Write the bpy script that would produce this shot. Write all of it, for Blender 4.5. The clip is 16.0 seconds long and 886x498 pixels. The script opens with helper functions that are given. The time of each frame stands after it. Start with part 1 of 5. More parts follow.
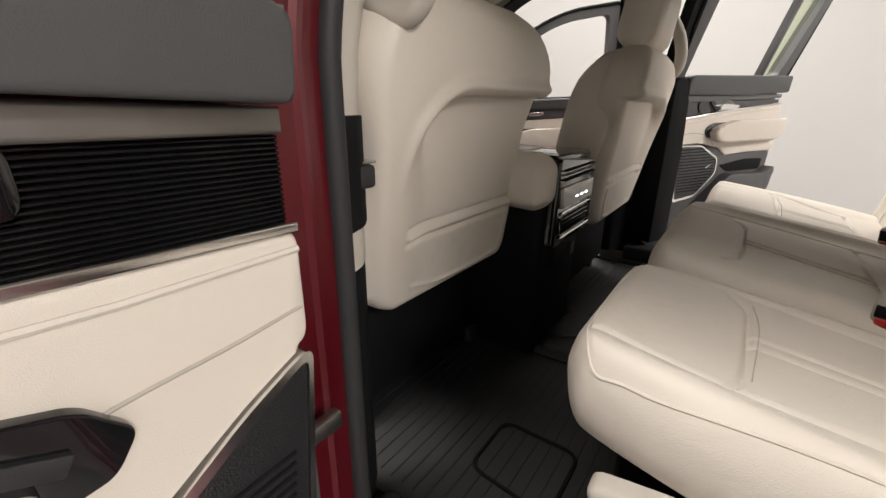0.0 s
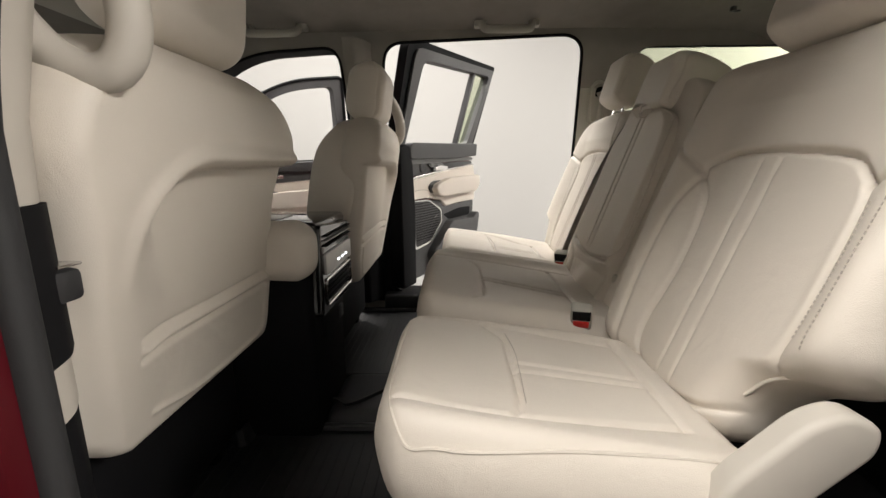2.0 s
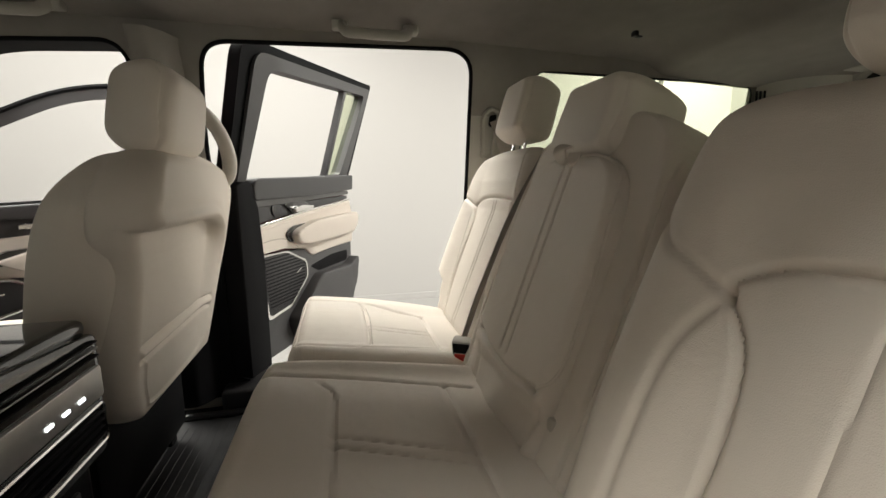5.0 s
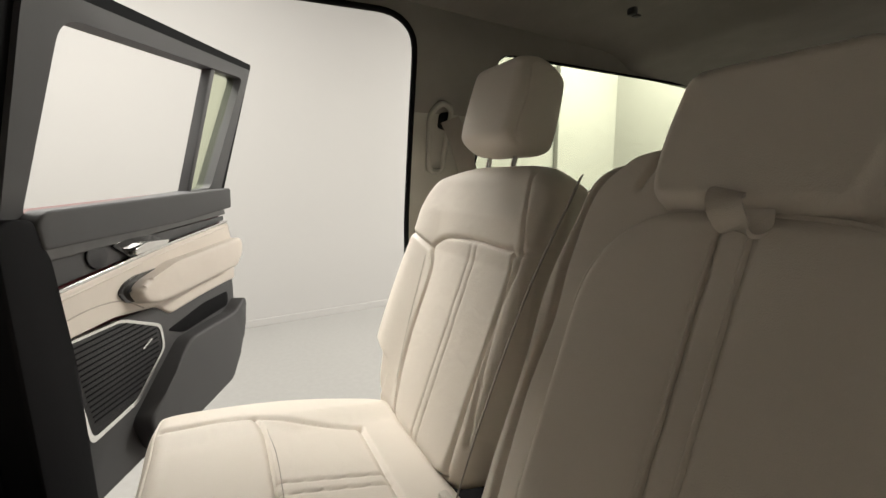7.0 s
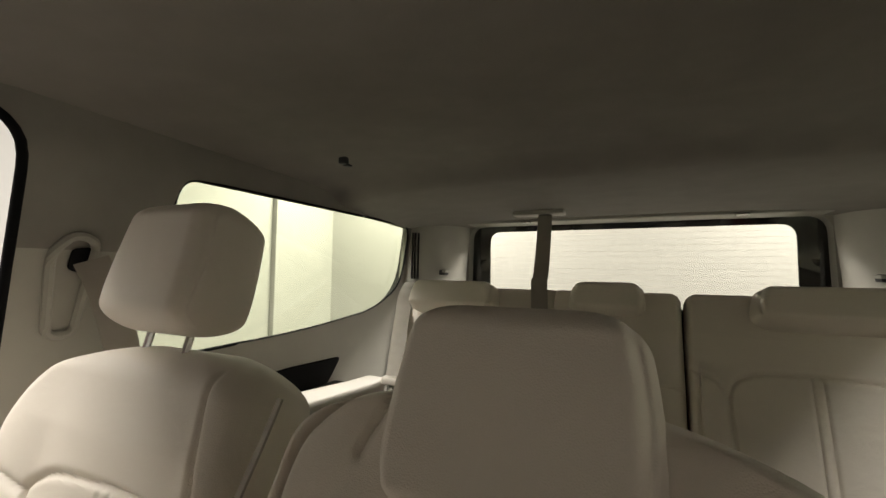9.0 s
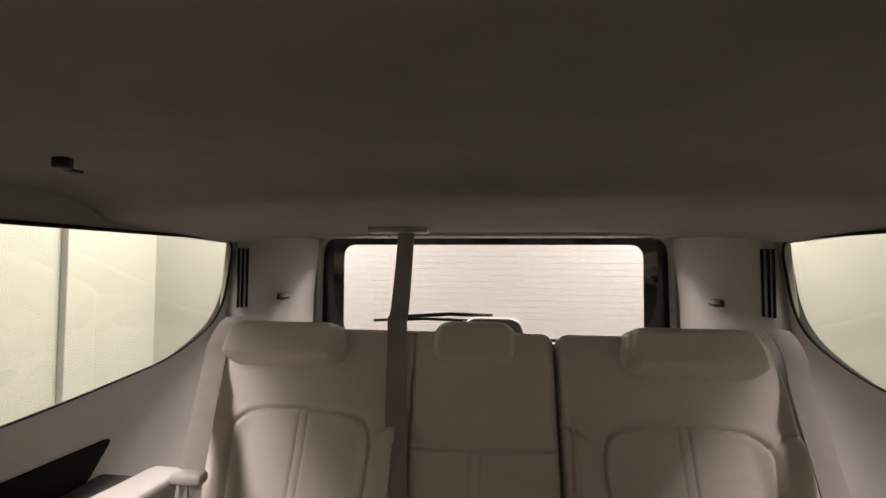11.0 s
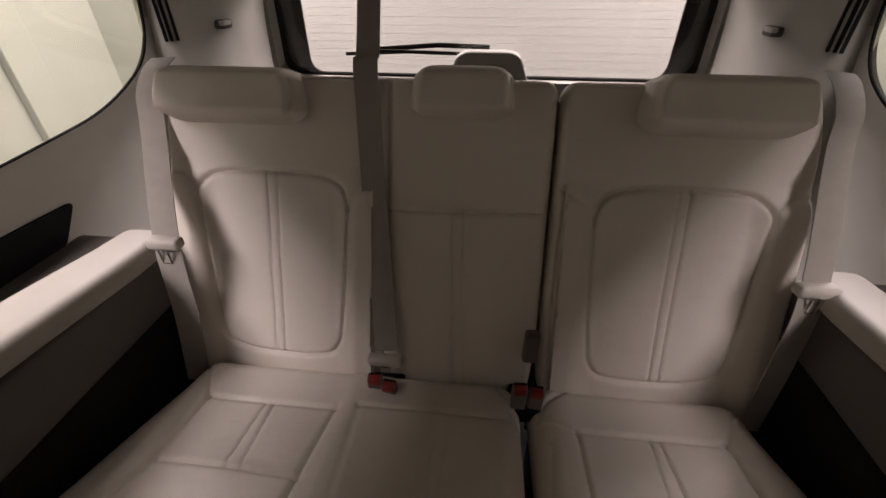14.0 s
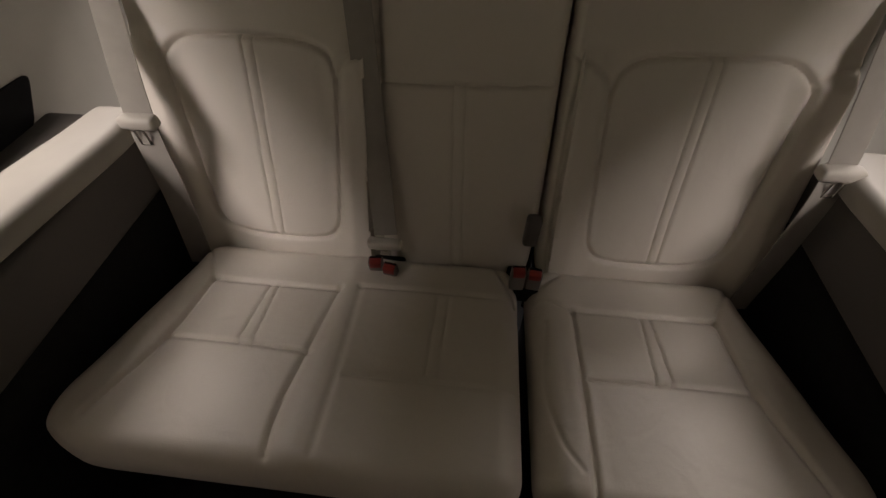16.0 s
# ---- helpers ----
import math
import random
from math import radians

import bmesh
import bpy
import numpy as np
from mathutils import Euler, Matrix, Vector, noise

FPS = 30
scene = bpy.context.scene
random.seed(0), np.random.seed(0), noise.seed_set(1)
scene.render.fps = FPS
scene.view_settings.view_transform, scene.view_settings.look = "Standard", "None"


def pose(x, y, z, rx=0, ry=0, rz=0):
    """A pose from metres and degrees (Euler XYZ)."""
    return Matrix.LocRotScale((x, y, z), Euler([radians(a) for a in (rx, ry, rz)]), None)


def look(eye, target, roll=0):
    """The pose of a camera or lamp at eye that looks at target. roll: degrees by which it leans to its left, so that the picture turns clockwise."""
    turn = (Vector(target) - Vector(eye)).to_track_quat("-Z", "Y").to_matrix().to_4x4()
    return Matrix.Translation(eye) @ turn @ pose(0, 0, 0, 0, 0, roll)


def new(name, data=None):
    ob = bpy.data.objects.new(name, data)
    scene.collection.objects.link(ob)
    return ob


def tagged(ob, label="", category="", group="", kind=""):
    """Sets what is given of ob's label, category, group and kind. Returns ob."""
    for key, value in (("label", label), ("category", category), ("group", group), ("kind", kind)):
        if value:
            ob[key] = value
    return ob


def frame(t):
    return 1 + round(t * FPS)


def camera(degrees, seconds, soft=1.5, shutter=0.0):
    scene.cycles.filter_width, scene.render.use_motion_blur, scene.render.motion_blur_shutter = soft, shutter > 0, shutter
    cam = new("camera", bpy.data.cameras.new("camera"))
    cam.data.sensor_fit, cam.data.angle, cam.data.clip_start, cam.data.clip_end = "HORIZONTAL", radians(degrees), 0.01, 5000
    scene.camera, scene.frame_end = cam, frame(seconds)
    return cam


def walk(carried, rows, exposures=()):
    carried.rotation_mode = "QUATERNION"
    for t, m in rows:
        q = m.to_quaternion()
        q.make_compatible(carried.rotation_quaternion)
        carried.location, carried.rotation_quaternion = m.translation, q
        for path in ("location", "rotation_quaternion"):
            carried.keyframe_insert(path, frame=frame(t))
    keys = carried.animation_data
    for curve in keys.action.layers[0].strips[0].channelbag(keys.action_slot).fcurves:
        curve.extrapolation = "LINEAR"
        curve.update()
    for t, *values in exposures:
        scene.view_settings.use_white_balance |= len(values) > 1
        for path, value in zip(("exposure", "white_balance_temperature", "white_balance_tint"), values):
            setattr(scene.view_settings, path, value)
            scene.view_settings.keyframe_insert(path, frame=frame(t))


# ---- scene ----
cam = camera(93.5, 16.0)
Z0 = 1.27  # height of the first eye point over the garage floor

ROWS = [
    (0, look((-1.087, -0.032, 1.252), (0.454, 1.065, 0.602), 0.4)),
    (0.5, look((-1.081, -0.015, 1.256), (0.685, 0.737, 0.692), 0.3)),
    (1, look((-1.072, -0.005, 1.261), (0.812, 0.451, 0.769), -0.3)),
    (1.5, look((-1.071, 0.003, 1.262), (0.868, 0.226, 0.826), -0.6)),
    (2, look((-1.066, 0.006, 1.269), (0.894, 0.056, 0.874), -0.6)),
    (2.5, look((-1.057, 0.004, 1.273), (0.909, -0.063, 0.914), -0.8)),
    (3, look((-1.036, -0.004, 1.268), (0.93, -0.15, 0.934), -0.8)),
    (3.5, look((-0.964, -0.037, 1.276), (0.998, -0.25, 0.951), -0.8)),
    (4, look((-0.862, -0.078, 1.309), (1.094, -0.342, 0.989), -0.7)),
    (4.2, look((-0.826, -0.082, 1.313), (1.126, -0.386, 0.999), -0.5)),
    (6.3, look((-0.297, -0.089, 1.412), (1.541, -0.799, 1.07), -0.7)),
    (6.5, look((-0.255, -0.09, 1.413), (1.563, -0.85, 1.07), -0.5)),
    (7, look((-0.172, -0.101, 1.424), (1.568, -1.025, 1.08), -0.7)),
    (7.5, look((-0.122, -0.115, 1.443), (1.498, -1.25, 1.142), -0.3)),
    (8, look((-0.094, -0.157, 1.488), (1.324, -1.549, 1.26), -0.2)),
    (8.5, look((-0.085, -0.189, 1.514), (1.057, -1.828, 1.425), 0.5)),
    (9, look((-0.062, -0.238, 1.543), (0.789, -2.044, 1.655), 0.8)),
    (9.5, look((-0.05, -0.29, 1.561), (0.536, -2.184, 1.824), 0.7)),
    (9.7, look((-0.04, -0.316, 1.572), (0.453, -2.23, 1.878), 0.4)),
    (11.8, look((-0.019, -0.562, 1.685), (0.194, -2.535, 1.436), 0.1)),
    (12, look((-0.026, -0.569, 1.681), (0.196, -2.527, 1.339), -0.0)),
    (12.5, look((-0.024, -0.599, 1.681), (0.182, -2.497, 1.085), 0.1)),
    (13, look((-0.03, -0.63, 1.682), (0.169, -2.445, 0.866), 0.0)),
    (13.5, look((-0.024, -0.651, 1.678), (0.163, -2.382, 0.695), 0.1)),
    (14, look((-0.029, -0.663, 1.677), (0.148, -2.305, 0.55), -0.0)),
    (14.5, look((-0.03, -0.683, 1.673), (0.134, -2.228, 0.413), -0.1)),
    (15, look((-0.03, -0.696, 1.666), (0.132, -2.131, 0.283), -0.4)),
    (15.5, look((-0.027, -0.702, 1.656), (0.12, -2.032, 0.17), -0.3)),
    (16, look((-0.028, -0.696, 1.662), (0.113, -1.948, 0.109), -0.3)),
]
EXPOSURES = [(0.0, 0.69, 6500, 12), (2.0, 0.72, 6500, 10), (4.0, 0.86, 6500, 7), (6.5, 0.68, 6550, 8), (7.5, 0.57, 6550, 8), (8.5, 0.62, 6650, 8), (9.5, 0.95, 6800, 8), (12.0, 0.66, 6450, 34), (13.0, 0.64, 6500, 31), (14.0, 0.60, 6550, 28), (15.0, 0.50, 6650, 24), (16.0, 0.34, 6750, 20)]
walk(cam, ROWS, EXPOSURES)

# ---- world and light ----
world = bpy.data.worlds.new("studio_air")
scene.world = world
world.use_nodes = True
world.node_tree.nodes["Background"].inputs[0].default_value = (1.0, 0.97, 0.93, 1)
world.node_tree.nodes["Background"].inputs[1].default_value = 0.25


def area_lamp(name, m, sx, sy, watts, colour):
    data = bpy.data.lights.new(name, "AREA")
    data.shape, data.size, data.size_y, data.energy, data.color = "RECTANGLE", sx, sy, watts, colour
    ob = new(name, data)
    ob.matrix_world = m
    return ob


# ceiling softlights: x, y, length along y, watts; the rear pair hangs close to the wall behind the car
for lx, ly, sx, sy, watts in ((2.3, 3.2, 2.2, 2.6, 75), (1.95, 0.7, 1.5, 2.2, 165), (-2.3, 3.2, 2.2, 2.6, 30), (-1.9, 0.9, 1.4, 2.0, 105), (2.3, -4.4, 2.2, 1.2, 260), (-2.3, -4.4, 2.2, 1.2, 290)):
    area_lamp("ceiling_softlight", pose(lx, ly, 3.72), sx, sy, watts, (1.0, 0.96, 0.90))

# ---- materials ----


def material(name, colour, rough=0.5, metal=0.0, colour2=None, scale=6.0, bump=0.0, bump_scale=400.0, coat=0.0, spec=0.5, kind="noise", mix=0.5, vary=0.06):
    m = bpy.data.materials.new(name)
    m.use_nodes = True
    nt = m.node_tree
    n, l = nt.nodes, nt.links
    b = n["Principled BSDF"]
    b.inputs["Base Color"].default_value = (*colour, 1)
    b.inputs["Roughness"].default_value = rough
    b.inputs["Metallic"].default_value = metal
    b.inputs["Coat Weight"].default_value = coat
    b.inputs["Specular IOR Level"].default_value = spec
    tc = n.new("ShaderNodeTexCoord")
    if colour2 is None:
        colour2 = tuple(c * 0.86 for c in colour)
    big = n.new("ShaderNodeTexNoise")
    big.inputs["Scale"].default_value, big.inputs["Detail"].default_value = scale, 6
    l.new(tc.outputs["Object"], big.inputs["Vector"])
    ramp = n.new("ShaderNodeValToRGB")
    ramp.color_ramp.elements[0].position, ramp.color_ramp.elements[1].position = 0.5 - mix / 2, 0.5 + mix / 2
    ramp.color_ramp.elements[0].color, ramp.color_ramp.elements[1].color = (*colour2, 1), (*colour, 1)
    l.new(big.outputs["Fac"], ramp.inputs["Fac"])
    l.new(ramp.outputs["Color"], b.inputs["Base Color"])
    rr = n.new("ShaderNodeMapRange")
    rr.inputs["To Min"].default_value, rr.inputs["To Max"].default_value = max(0.0, rough - vary), min(1.0, rough + vary)
    l.new(big.outputs["Fac"], rr.inputs["Value"])
    l.new(rr.outputs["Result"], b.inputs["Roughness"])
    if bump:
        if kind == "cells":
            fine = n.new("ShaderNodeTexVoronoi")
            fine.inputs["Scale"].default_value = bump_scale
            src = fine.outputs["Distance"]
        else:
            fine = n.new("ShaderNodeTexNoise")
            fine.inputs["Scale"].default_value, fine.inputs["Detail"].default_value = bump_scale, 3
            src = fine.outputs["Fac"]
        l.new(tc.outputs["Object"], fine.inputs["Vector"])
        bp = n.new("ShaderNodeBump")
        bp.inputs["Strength"].default_value, bp.inputs["Distance"].default_value = bump, 0.001
        l.new(src, bp.inputs["Height"])
        l.new(bp.outputs["Normal"], b.inputs["Normal"])
    return m


def glass_material(name, colour, rough=0.0):
    m = bpy.data.materials.new(name)
    m.use_nodes = True
    n, l = m.node_tree.nodes, m.node_tree.links
    out = n["Material Output"]
    n.remove(n["Principled BSDF"])
    tr = n.new("ShaderNodeBsdfTransparent")
    tr.inputs[0].default_value = (*colour, 1)
    gl = n.new("ShaderNodeBsdfGlossy")
    gl.inputs["Roughness"].default_value = 0.02
    lw = n.new("ShaderNodeLayerWeight")
    lw.inputs[0].default_value = 0.5
    pw = n.new("ShaderNodeMath")
    pw.operation = "POWER"
    pw.inputs[1].default_value = 5.0
    fr = n.new("ShaderNodeMapRange")
    fr.inputs["To Min"].default_value, fr.inputs["To Max"].default_value = 0.03, 0.7
    l.new(lw.outputs["Facing"], pw.inputs[0])
    l.new(pw.outputs[0], fr.inputs["Value"])
    mx = n.new("ShaderNodeMixShader")
    l.new(fr.outputs[0], mx.inputs[0])
    l.new(tr.outputs[0], mx.inputs[1])
    l.new(gl.outputs[0], mx.inputs[2])
    l.new(mx.outputs[0], out.inputs[0])
    return m


def glow_material(name, colour, strength):
    m = bpy.data.materials.new(name)
    m.use_nodes = True
    b = m.node_tree.nodes["Principled BSDF"]
    b.inputs["Base Color"].default_value = (*colour, 1)
    b.inputs["Emission Color"].default_value = (*colour, 1)
    b.inputs["Emission Strength"].default_value = strength
    return m


LEATHER = material("cream_leather", (0.69, 0.632, 0.558), 0.46, colour2=(0.65, 0.593, 0.523), scale=5, bump=0.25, bump_scale=900, kind="cells")


def wrinkled(m, scale, strength):
    """Soft large-scale unevenness under the fine grain."""
    n, l = m.node_tree.nodes, m.node_tree.links
    tc, noise, bp = n.new("ShaderNodeTexCoord"), n.new("ShaderNodeTexNoise"), n.new("ShaderNodeBump")
    noise.inputs["Scale"].default_value, noise.inputs["Detail"].default_value, noise.inputs["Distortion"].default_value = scale, 3, 0.6
    bp.inputs["Strength"].default_value, bp.inputs["Distance"].default_value = strength, 0.01
    l.new(tc.outputs["Object"], noise.inputs["Vector"])
    l.new(noise.outputs["Fac"], bp.inputs["Height"])
    old = n["Principled BSDF"].inputs["Normal"].links[0].from_node
    l.new(bp.outputs["Normal"], old.inputs["Normal"])


wrinkled(LEATHER, 16, 0.22)
LEATHER2 = material("cream_perforated_leather", (0.54, 0.485, 0.415), 0.5, colour2=(0.50, 0.45, 0.385), scale=6, bump=0.35, bump_scale=420, kind="cells")
SEAM = material("seam_thread", (0.46, 0.415, 0.36), 0.7)
HARD_CREAM = material("cream_hard_plastic", (0.56, 0.518, 0.458), 0.55, scale=9, bump=0.15, bump_scale=1200)
GREY_TRIM = material("warm_grey_trim", (0.40, 0.385, 0.338), 0.6, scale=7, bump=0.2, bump_scale=1100)
PILLAR = material("taupe_pillar_cloth", (0.285, 0.27, 0.245), 0.85, scale=12, bump=0.4, bump_scale=1500, spec=0.15)
LEDGE = material("cream_ledge_plastic", (0.45, 0.42, 0.365), 0.55, scale=9, bump=0.15, bump_scale=1200)
# the black seal rubber again, lightened for the brighter near side
LIT_SEAL = material("lit_seal_rubber", (0.028, 0.028, 0.029), 0.6, scale=20, bump=0.1, bump_scale=600, spec=0.3)
DARK_TAUPE = material("dark_taupe_trim", (0.11, 0.10, 0.09), 0.65, scale=8, bump=0.25, bump_scale=1100)
HOUSING = material("taupe_buckle_plastic", (0.21, 0.19, 0.17), 0.5, scale=10, bump=0.15, bump_scale=1100)
HEADLINER = material("headliner_cloth", (0.235, 0.22, 0.20), 0.95, colour2=(0.205, 0.19, 0.172), scale=14, bump=0.5, bump_scale=1500, spec=0.1)
DARK = material("dark_grey_plastic", (0.024, 0.024, 0.026), 0.5, scale=12, bump=0.25, bump_scale=1300)
SOFT_DARK = material("soft_dark_dash_skin", (0.072, 0.072, 0.074), 0.6, scale=9, spec=0.35, bump=0.3, bump_scale=1000)
BLACK = material("black_plastic", (0.010, 0.010, 0.011), 0.7, scale=10, spec=0.08, bump=0.2, bump_scale=1300)
RUBBER = material("black_rubber", (0.008, 0.0083, 0.009), 0.7, scale=20, spec=0.07, bump=0.1, bump_scale=600)
MAT = material("black_floor_mat", (0.03, 0.03, 0.031), 0.5, colour2=(0.021, 0.021, 0.022), scale=18, bump=0.5, bump_scale=700)
CARPET = material("black_carpet", (0.02, 0.02, 0.021), 0.95, colour2=(0.013, 0.013, 0.0135), scale=60, bump=0.8, bump_scale=1600, spec=0.1)
GLOSS = material("piano_black", (0.008, 0.008, 0.009), 0.09, coat=0.4, vary=0.01)
CHROME = material("satin_chrome", (0.78, 0.77, 0.75), 0.22, 1.0, scale=30)
SILVER = material("silver_plastic", (0.55, 0.54, 0.52), 0.35, 0.6, scale=30)
WIRE = material("heating_wire_print", (0.80, 0.75, 0.70), 0.6)
DARKMETAL = material("dark_brushed_metal", (0.15, 0.15, 0.15), 0.35, 1.0, scale=40)
REDDARK = material("dull_red_button", (0.30, 0.03, 0.025), 0.5)
BRUSHED = material("brushed_aluminium", (0.36, 0.35, 0.34), 0.38, 1.0, scale=40)
RED = material("deep_red_paint", (0.115, 0.005, 0.011), 0.34, 0.25, colour2=(0.085, 0.0035, 0.008), scale=3, coat=0.35)
RED.node_tree.nodes["Principled BSDF"].inputs["Coat Roughness"].default_value = 0.22
BELT = material("taupe_belt_webbing", (0.33, 0.30, 0.265), 0.8, scale=30, bump=0.6, bump_scale=900)
MESH = material("black_speaker_mesh", (0.012, 0.012, 0.014), 0.45, bump=0.8, bump_scale=500, kind="cells")
REDTAB = material("red_plastic_button", (0.55, 0.03, 0.025), 0.4)
WALL = material("white_painted_wall", (0.32, 0.313, 0.302), 0.75, colour2=(0.305, 0.298, 0.288), scale=0.5, vary=0.03)
FLOOR = material("pale_grey_epoxy_floor", (0.235, 0.231, 0.222), 0.4, colour2=(0.205, 0.201, 0.193), scale=26, bump=0.1, bump_scale=120)
# for walls out of view, darkened to hold back fill light
DIM_WALL = material("dimmed_unseen_wall", (0.28, 0.274, 0.264), 0.75, scale=0.5, vary=0.03)
CLEAR = glass_material("clear_glass", (0.93, 0.96, 0.93))
PRIVACY = glass_material("green_privacy_glass", (0.86, 0.89, 0.79))
REARGLASS = glass_material("rear_window_glass", (0.94, 0.94, 0.90))
GLOW = glow_material("lit_display_white", (0.95, 0.97, 1.0), 2.5)

# ---- building helpers ----


def link(name, verts, faces, mat, parent=None, label="", smooth=True, sharp=35):
    me = bpy.data.meshes.new(name)
    me.from_pydata([tuple(map(float, v)) for v in verts], [], [tuple(map(int, q)) for q in faces])
    me.transform(Matrix.Translation((0, 0, Z0)))
    me.materials.append(mat)
    bm = bmesh.new()
    bm.from_mesh(me)
    bmesh.ops.remove_doubles(bm, verts=bm.verts, dist=1e-5)
    bmesh.ops.recalc_face_normals(bm, faces=bm.faces)
    bm.to_mesh(me)
    bm.free()
    if smooth:
        me.shade_smooth()
        me.set_sharp_from_angle(angle=radians(sharp))
    ob = new(name, me)
    if parent is not None:
        ob.parent = parent
    if label:
        ob["label"] = label
    return ob


def thing(name, x, y, z, label, category, group="", kind=""):
    ob = new(name)
    ob.empty_display_size = 0.05
    ob.location = (x, y, z + Z0)
    return tagged(ob, label, category, group, kind)


def under(ob, parent):
    """Parent with the place in the world kept."""
    ob.parent = parent
    ob.matrix_parent_inverse = Matrix.Translation(-parent.location)
    return ob


def part(name, vf, mat, parent, label="", smooth=True, sharp=35):
    ob = link(name, vf[0], vf[1], mat, None, label, smooth, sharp)
    if parent.type == "EMPTY":
        under(ob, parent)
    else:
        ob.parent = parent
    return ob


def smooth_line(pts, n=8, closed=False):
    """Catmull-Rom through points of any dimension."""
    p = [np.array(q, float) for q in pts]
    if closed:
        p = [p[-1]] + p + [p[0], p[1]]
    else:
        p = [2 * p[0] - p[1]] + p + [2 * p[-1] - p[-2]]
    out = []
    for i in range(1, len(p) - 2):
        for k in range(n):
            t = k / n
            out.append(0.5 * (2 * p[i] + (p[i + 1] - p[i - 1]) * t + (2 * p[i - 1] - 5 * p[i] + 4 * p[i + 1] - p[i + 2]) * t * t
                              + (3 * p[i] - p[i - 1] - 3 * p[i + 1] + p[i + 2]) * t ** 3))
    if not closed:
        out.append(p[-2])
    return np.array(out)


def line_distance(u, v, pts):
    best = np.full(u.shape, 9.0)
    for a, b in zip(pts[:-1], pts[1:]):
        d = b - a
        k = np.clip(((u - a[0]) * d[0] + (v - a[1]) * d[1]) / max(d @ d, 1e-9), 0, 1)
        best = np.minimum(best, np.hypot(u - a[0] - k * d[0], v - a[1] - k * d[1]))
    return best


def pad(rows, tf, tb, er, place, seams=(), extra=None, rc=0.03, nu=70, nv=70, er_v=None, back=None):
    """A stuffed panel. rows: (v, left u, right u); tf, tb: thickness to the front and the back; er: rounding;
    seams: (points, depth, width[, closed]); place(u, v, n) lays it into the car. Returns verts, faces, height(u, v)."""
    rows = np.array(rows, float)
    dense = smooth_line(rows, 10)
    v0, v1 = rows[0, 0], rows[-1, 0]
    er_v = er_v or er
    order = np.argsort(dense[:, 0])
    lines = []
    for seam in seams:
        line = smooth_line(seam[0], 8, len(seam) > 3 and seam[3])
        if len(seam) > 3 and seam[3]:
            line = np.vstack([line, line[:1]])
        lines.append((line, seam[1], seam[2]))

    def sides(v):
        ul, ur = np.interp(v, dense[order, 0], dense[order, 1]), np.interp(v, dense[order, 0], dense[order, 2])
        ends = np.clip(np.minimum(v - v0, v1 - v), 0, rc)
        inset = rc - np.sqrt(np.maximum(rc ** 2 - (rc - ends) ** 2, 0))
        return ul + inset, ur - inset

    def curve(e, r):
        return np.sqrt(np.maximum(1 - (1 - np.clip(e / r, 0, 1)) ** 2, 0))

    def shape(u, v):
        ul, ur = sides(v)
        return curve(u - ul, er) * curve(ur - u, er) * curve(v - v0, er_v) * curve(v1 - v, er_v)

    def height(u, v):
        p = shape(u, v)
        n = tf * p
        if extra is not None:
            n = n + extra(u, v) * p
        for line, depth, width in lines:
            n = n - depth * np.exp(-(line_distance(u, v, line) / width) ** 2) * np.minimum(p * 1.5, 1)
        return n

    a = np.linspace(-1, 1, nv)
    vs = v0 + (v1 - v0) * (0.5 + 0.5 * (0.55 * a + 0.45 * np.sin(a * math.pi / 2)))
    b = np.linspace(-1, 1, nu)
    s = 0.5 + 0.5 * (0.6 * b + 0.4 * np.sin(b * math.pi / 2))
    ul, ur = sides(vs)
    u = ul[:, None] + (ur - ul)[:, None] * s[None, :]
    v = np.repeat(vs[:, None], nu, 1)
    nf, nb = height(u, v), -tb * shape(u, v)
    if back is not None:
        nb = nb + back(u, v) * shape(u, v)
    nf[0], nf[-1], nf[:, 0], nf[:, -1] = 0, 0, 0, 0
    nb[0], nb[-1], nb[:, 0], nb[:, -1] = 0, 0, 0, 0
    front = place(u, v, nf).reshape(-1, 3)
    rear = place(u, v, nb).reshape(-1, 3)
    faces = []
    m = nu * nv
    for i in range(nv - 1):
        r = np.arange(nu - 1) + i * nu
        q = np.stack([r, r + 1, r + nu + 1, r + nu], 1)
        faces.extend(q.tolist())
        faces.extend((q[:, ::-1] + m).tolist())
    return np.vstack([front, rear]), faces, height


def stitches(line, height, place, pitch=0.006, r=0.0008, lift=0.0006):
    """A row of short threads along a line on a pad."""
    line = smooth_line(line, 24)
    seg = np.r_[0, np.cumsum(np.linalg.norm(np.diff(line, axis=0), axis=1))]
    verts, faces = [], []
    for k in range(int(seg[-1] / pitch)):
        d = np.array([k * pitch, k * pitch + pitch * 0.6])
        u, v = np.interp(d, seg, line[:, 0]), np.interp(d, seg, line[:, 1])
        tv, tf = tube(place(u, v, height(u, v) + lift), r, 5)
        faces += [tuple(i + len(verts) for i in f) for f in tf]
        verts += list(tv)
    return np.array(verts), faces


def piping(line, height, place, r=0.0022, lift=0.0):
    line = smooth_line(line, 10)
    return tube(place(line[:, 0], line[:, 1], height(line[:, 0], line[:, 1]) + lift), r, 6)


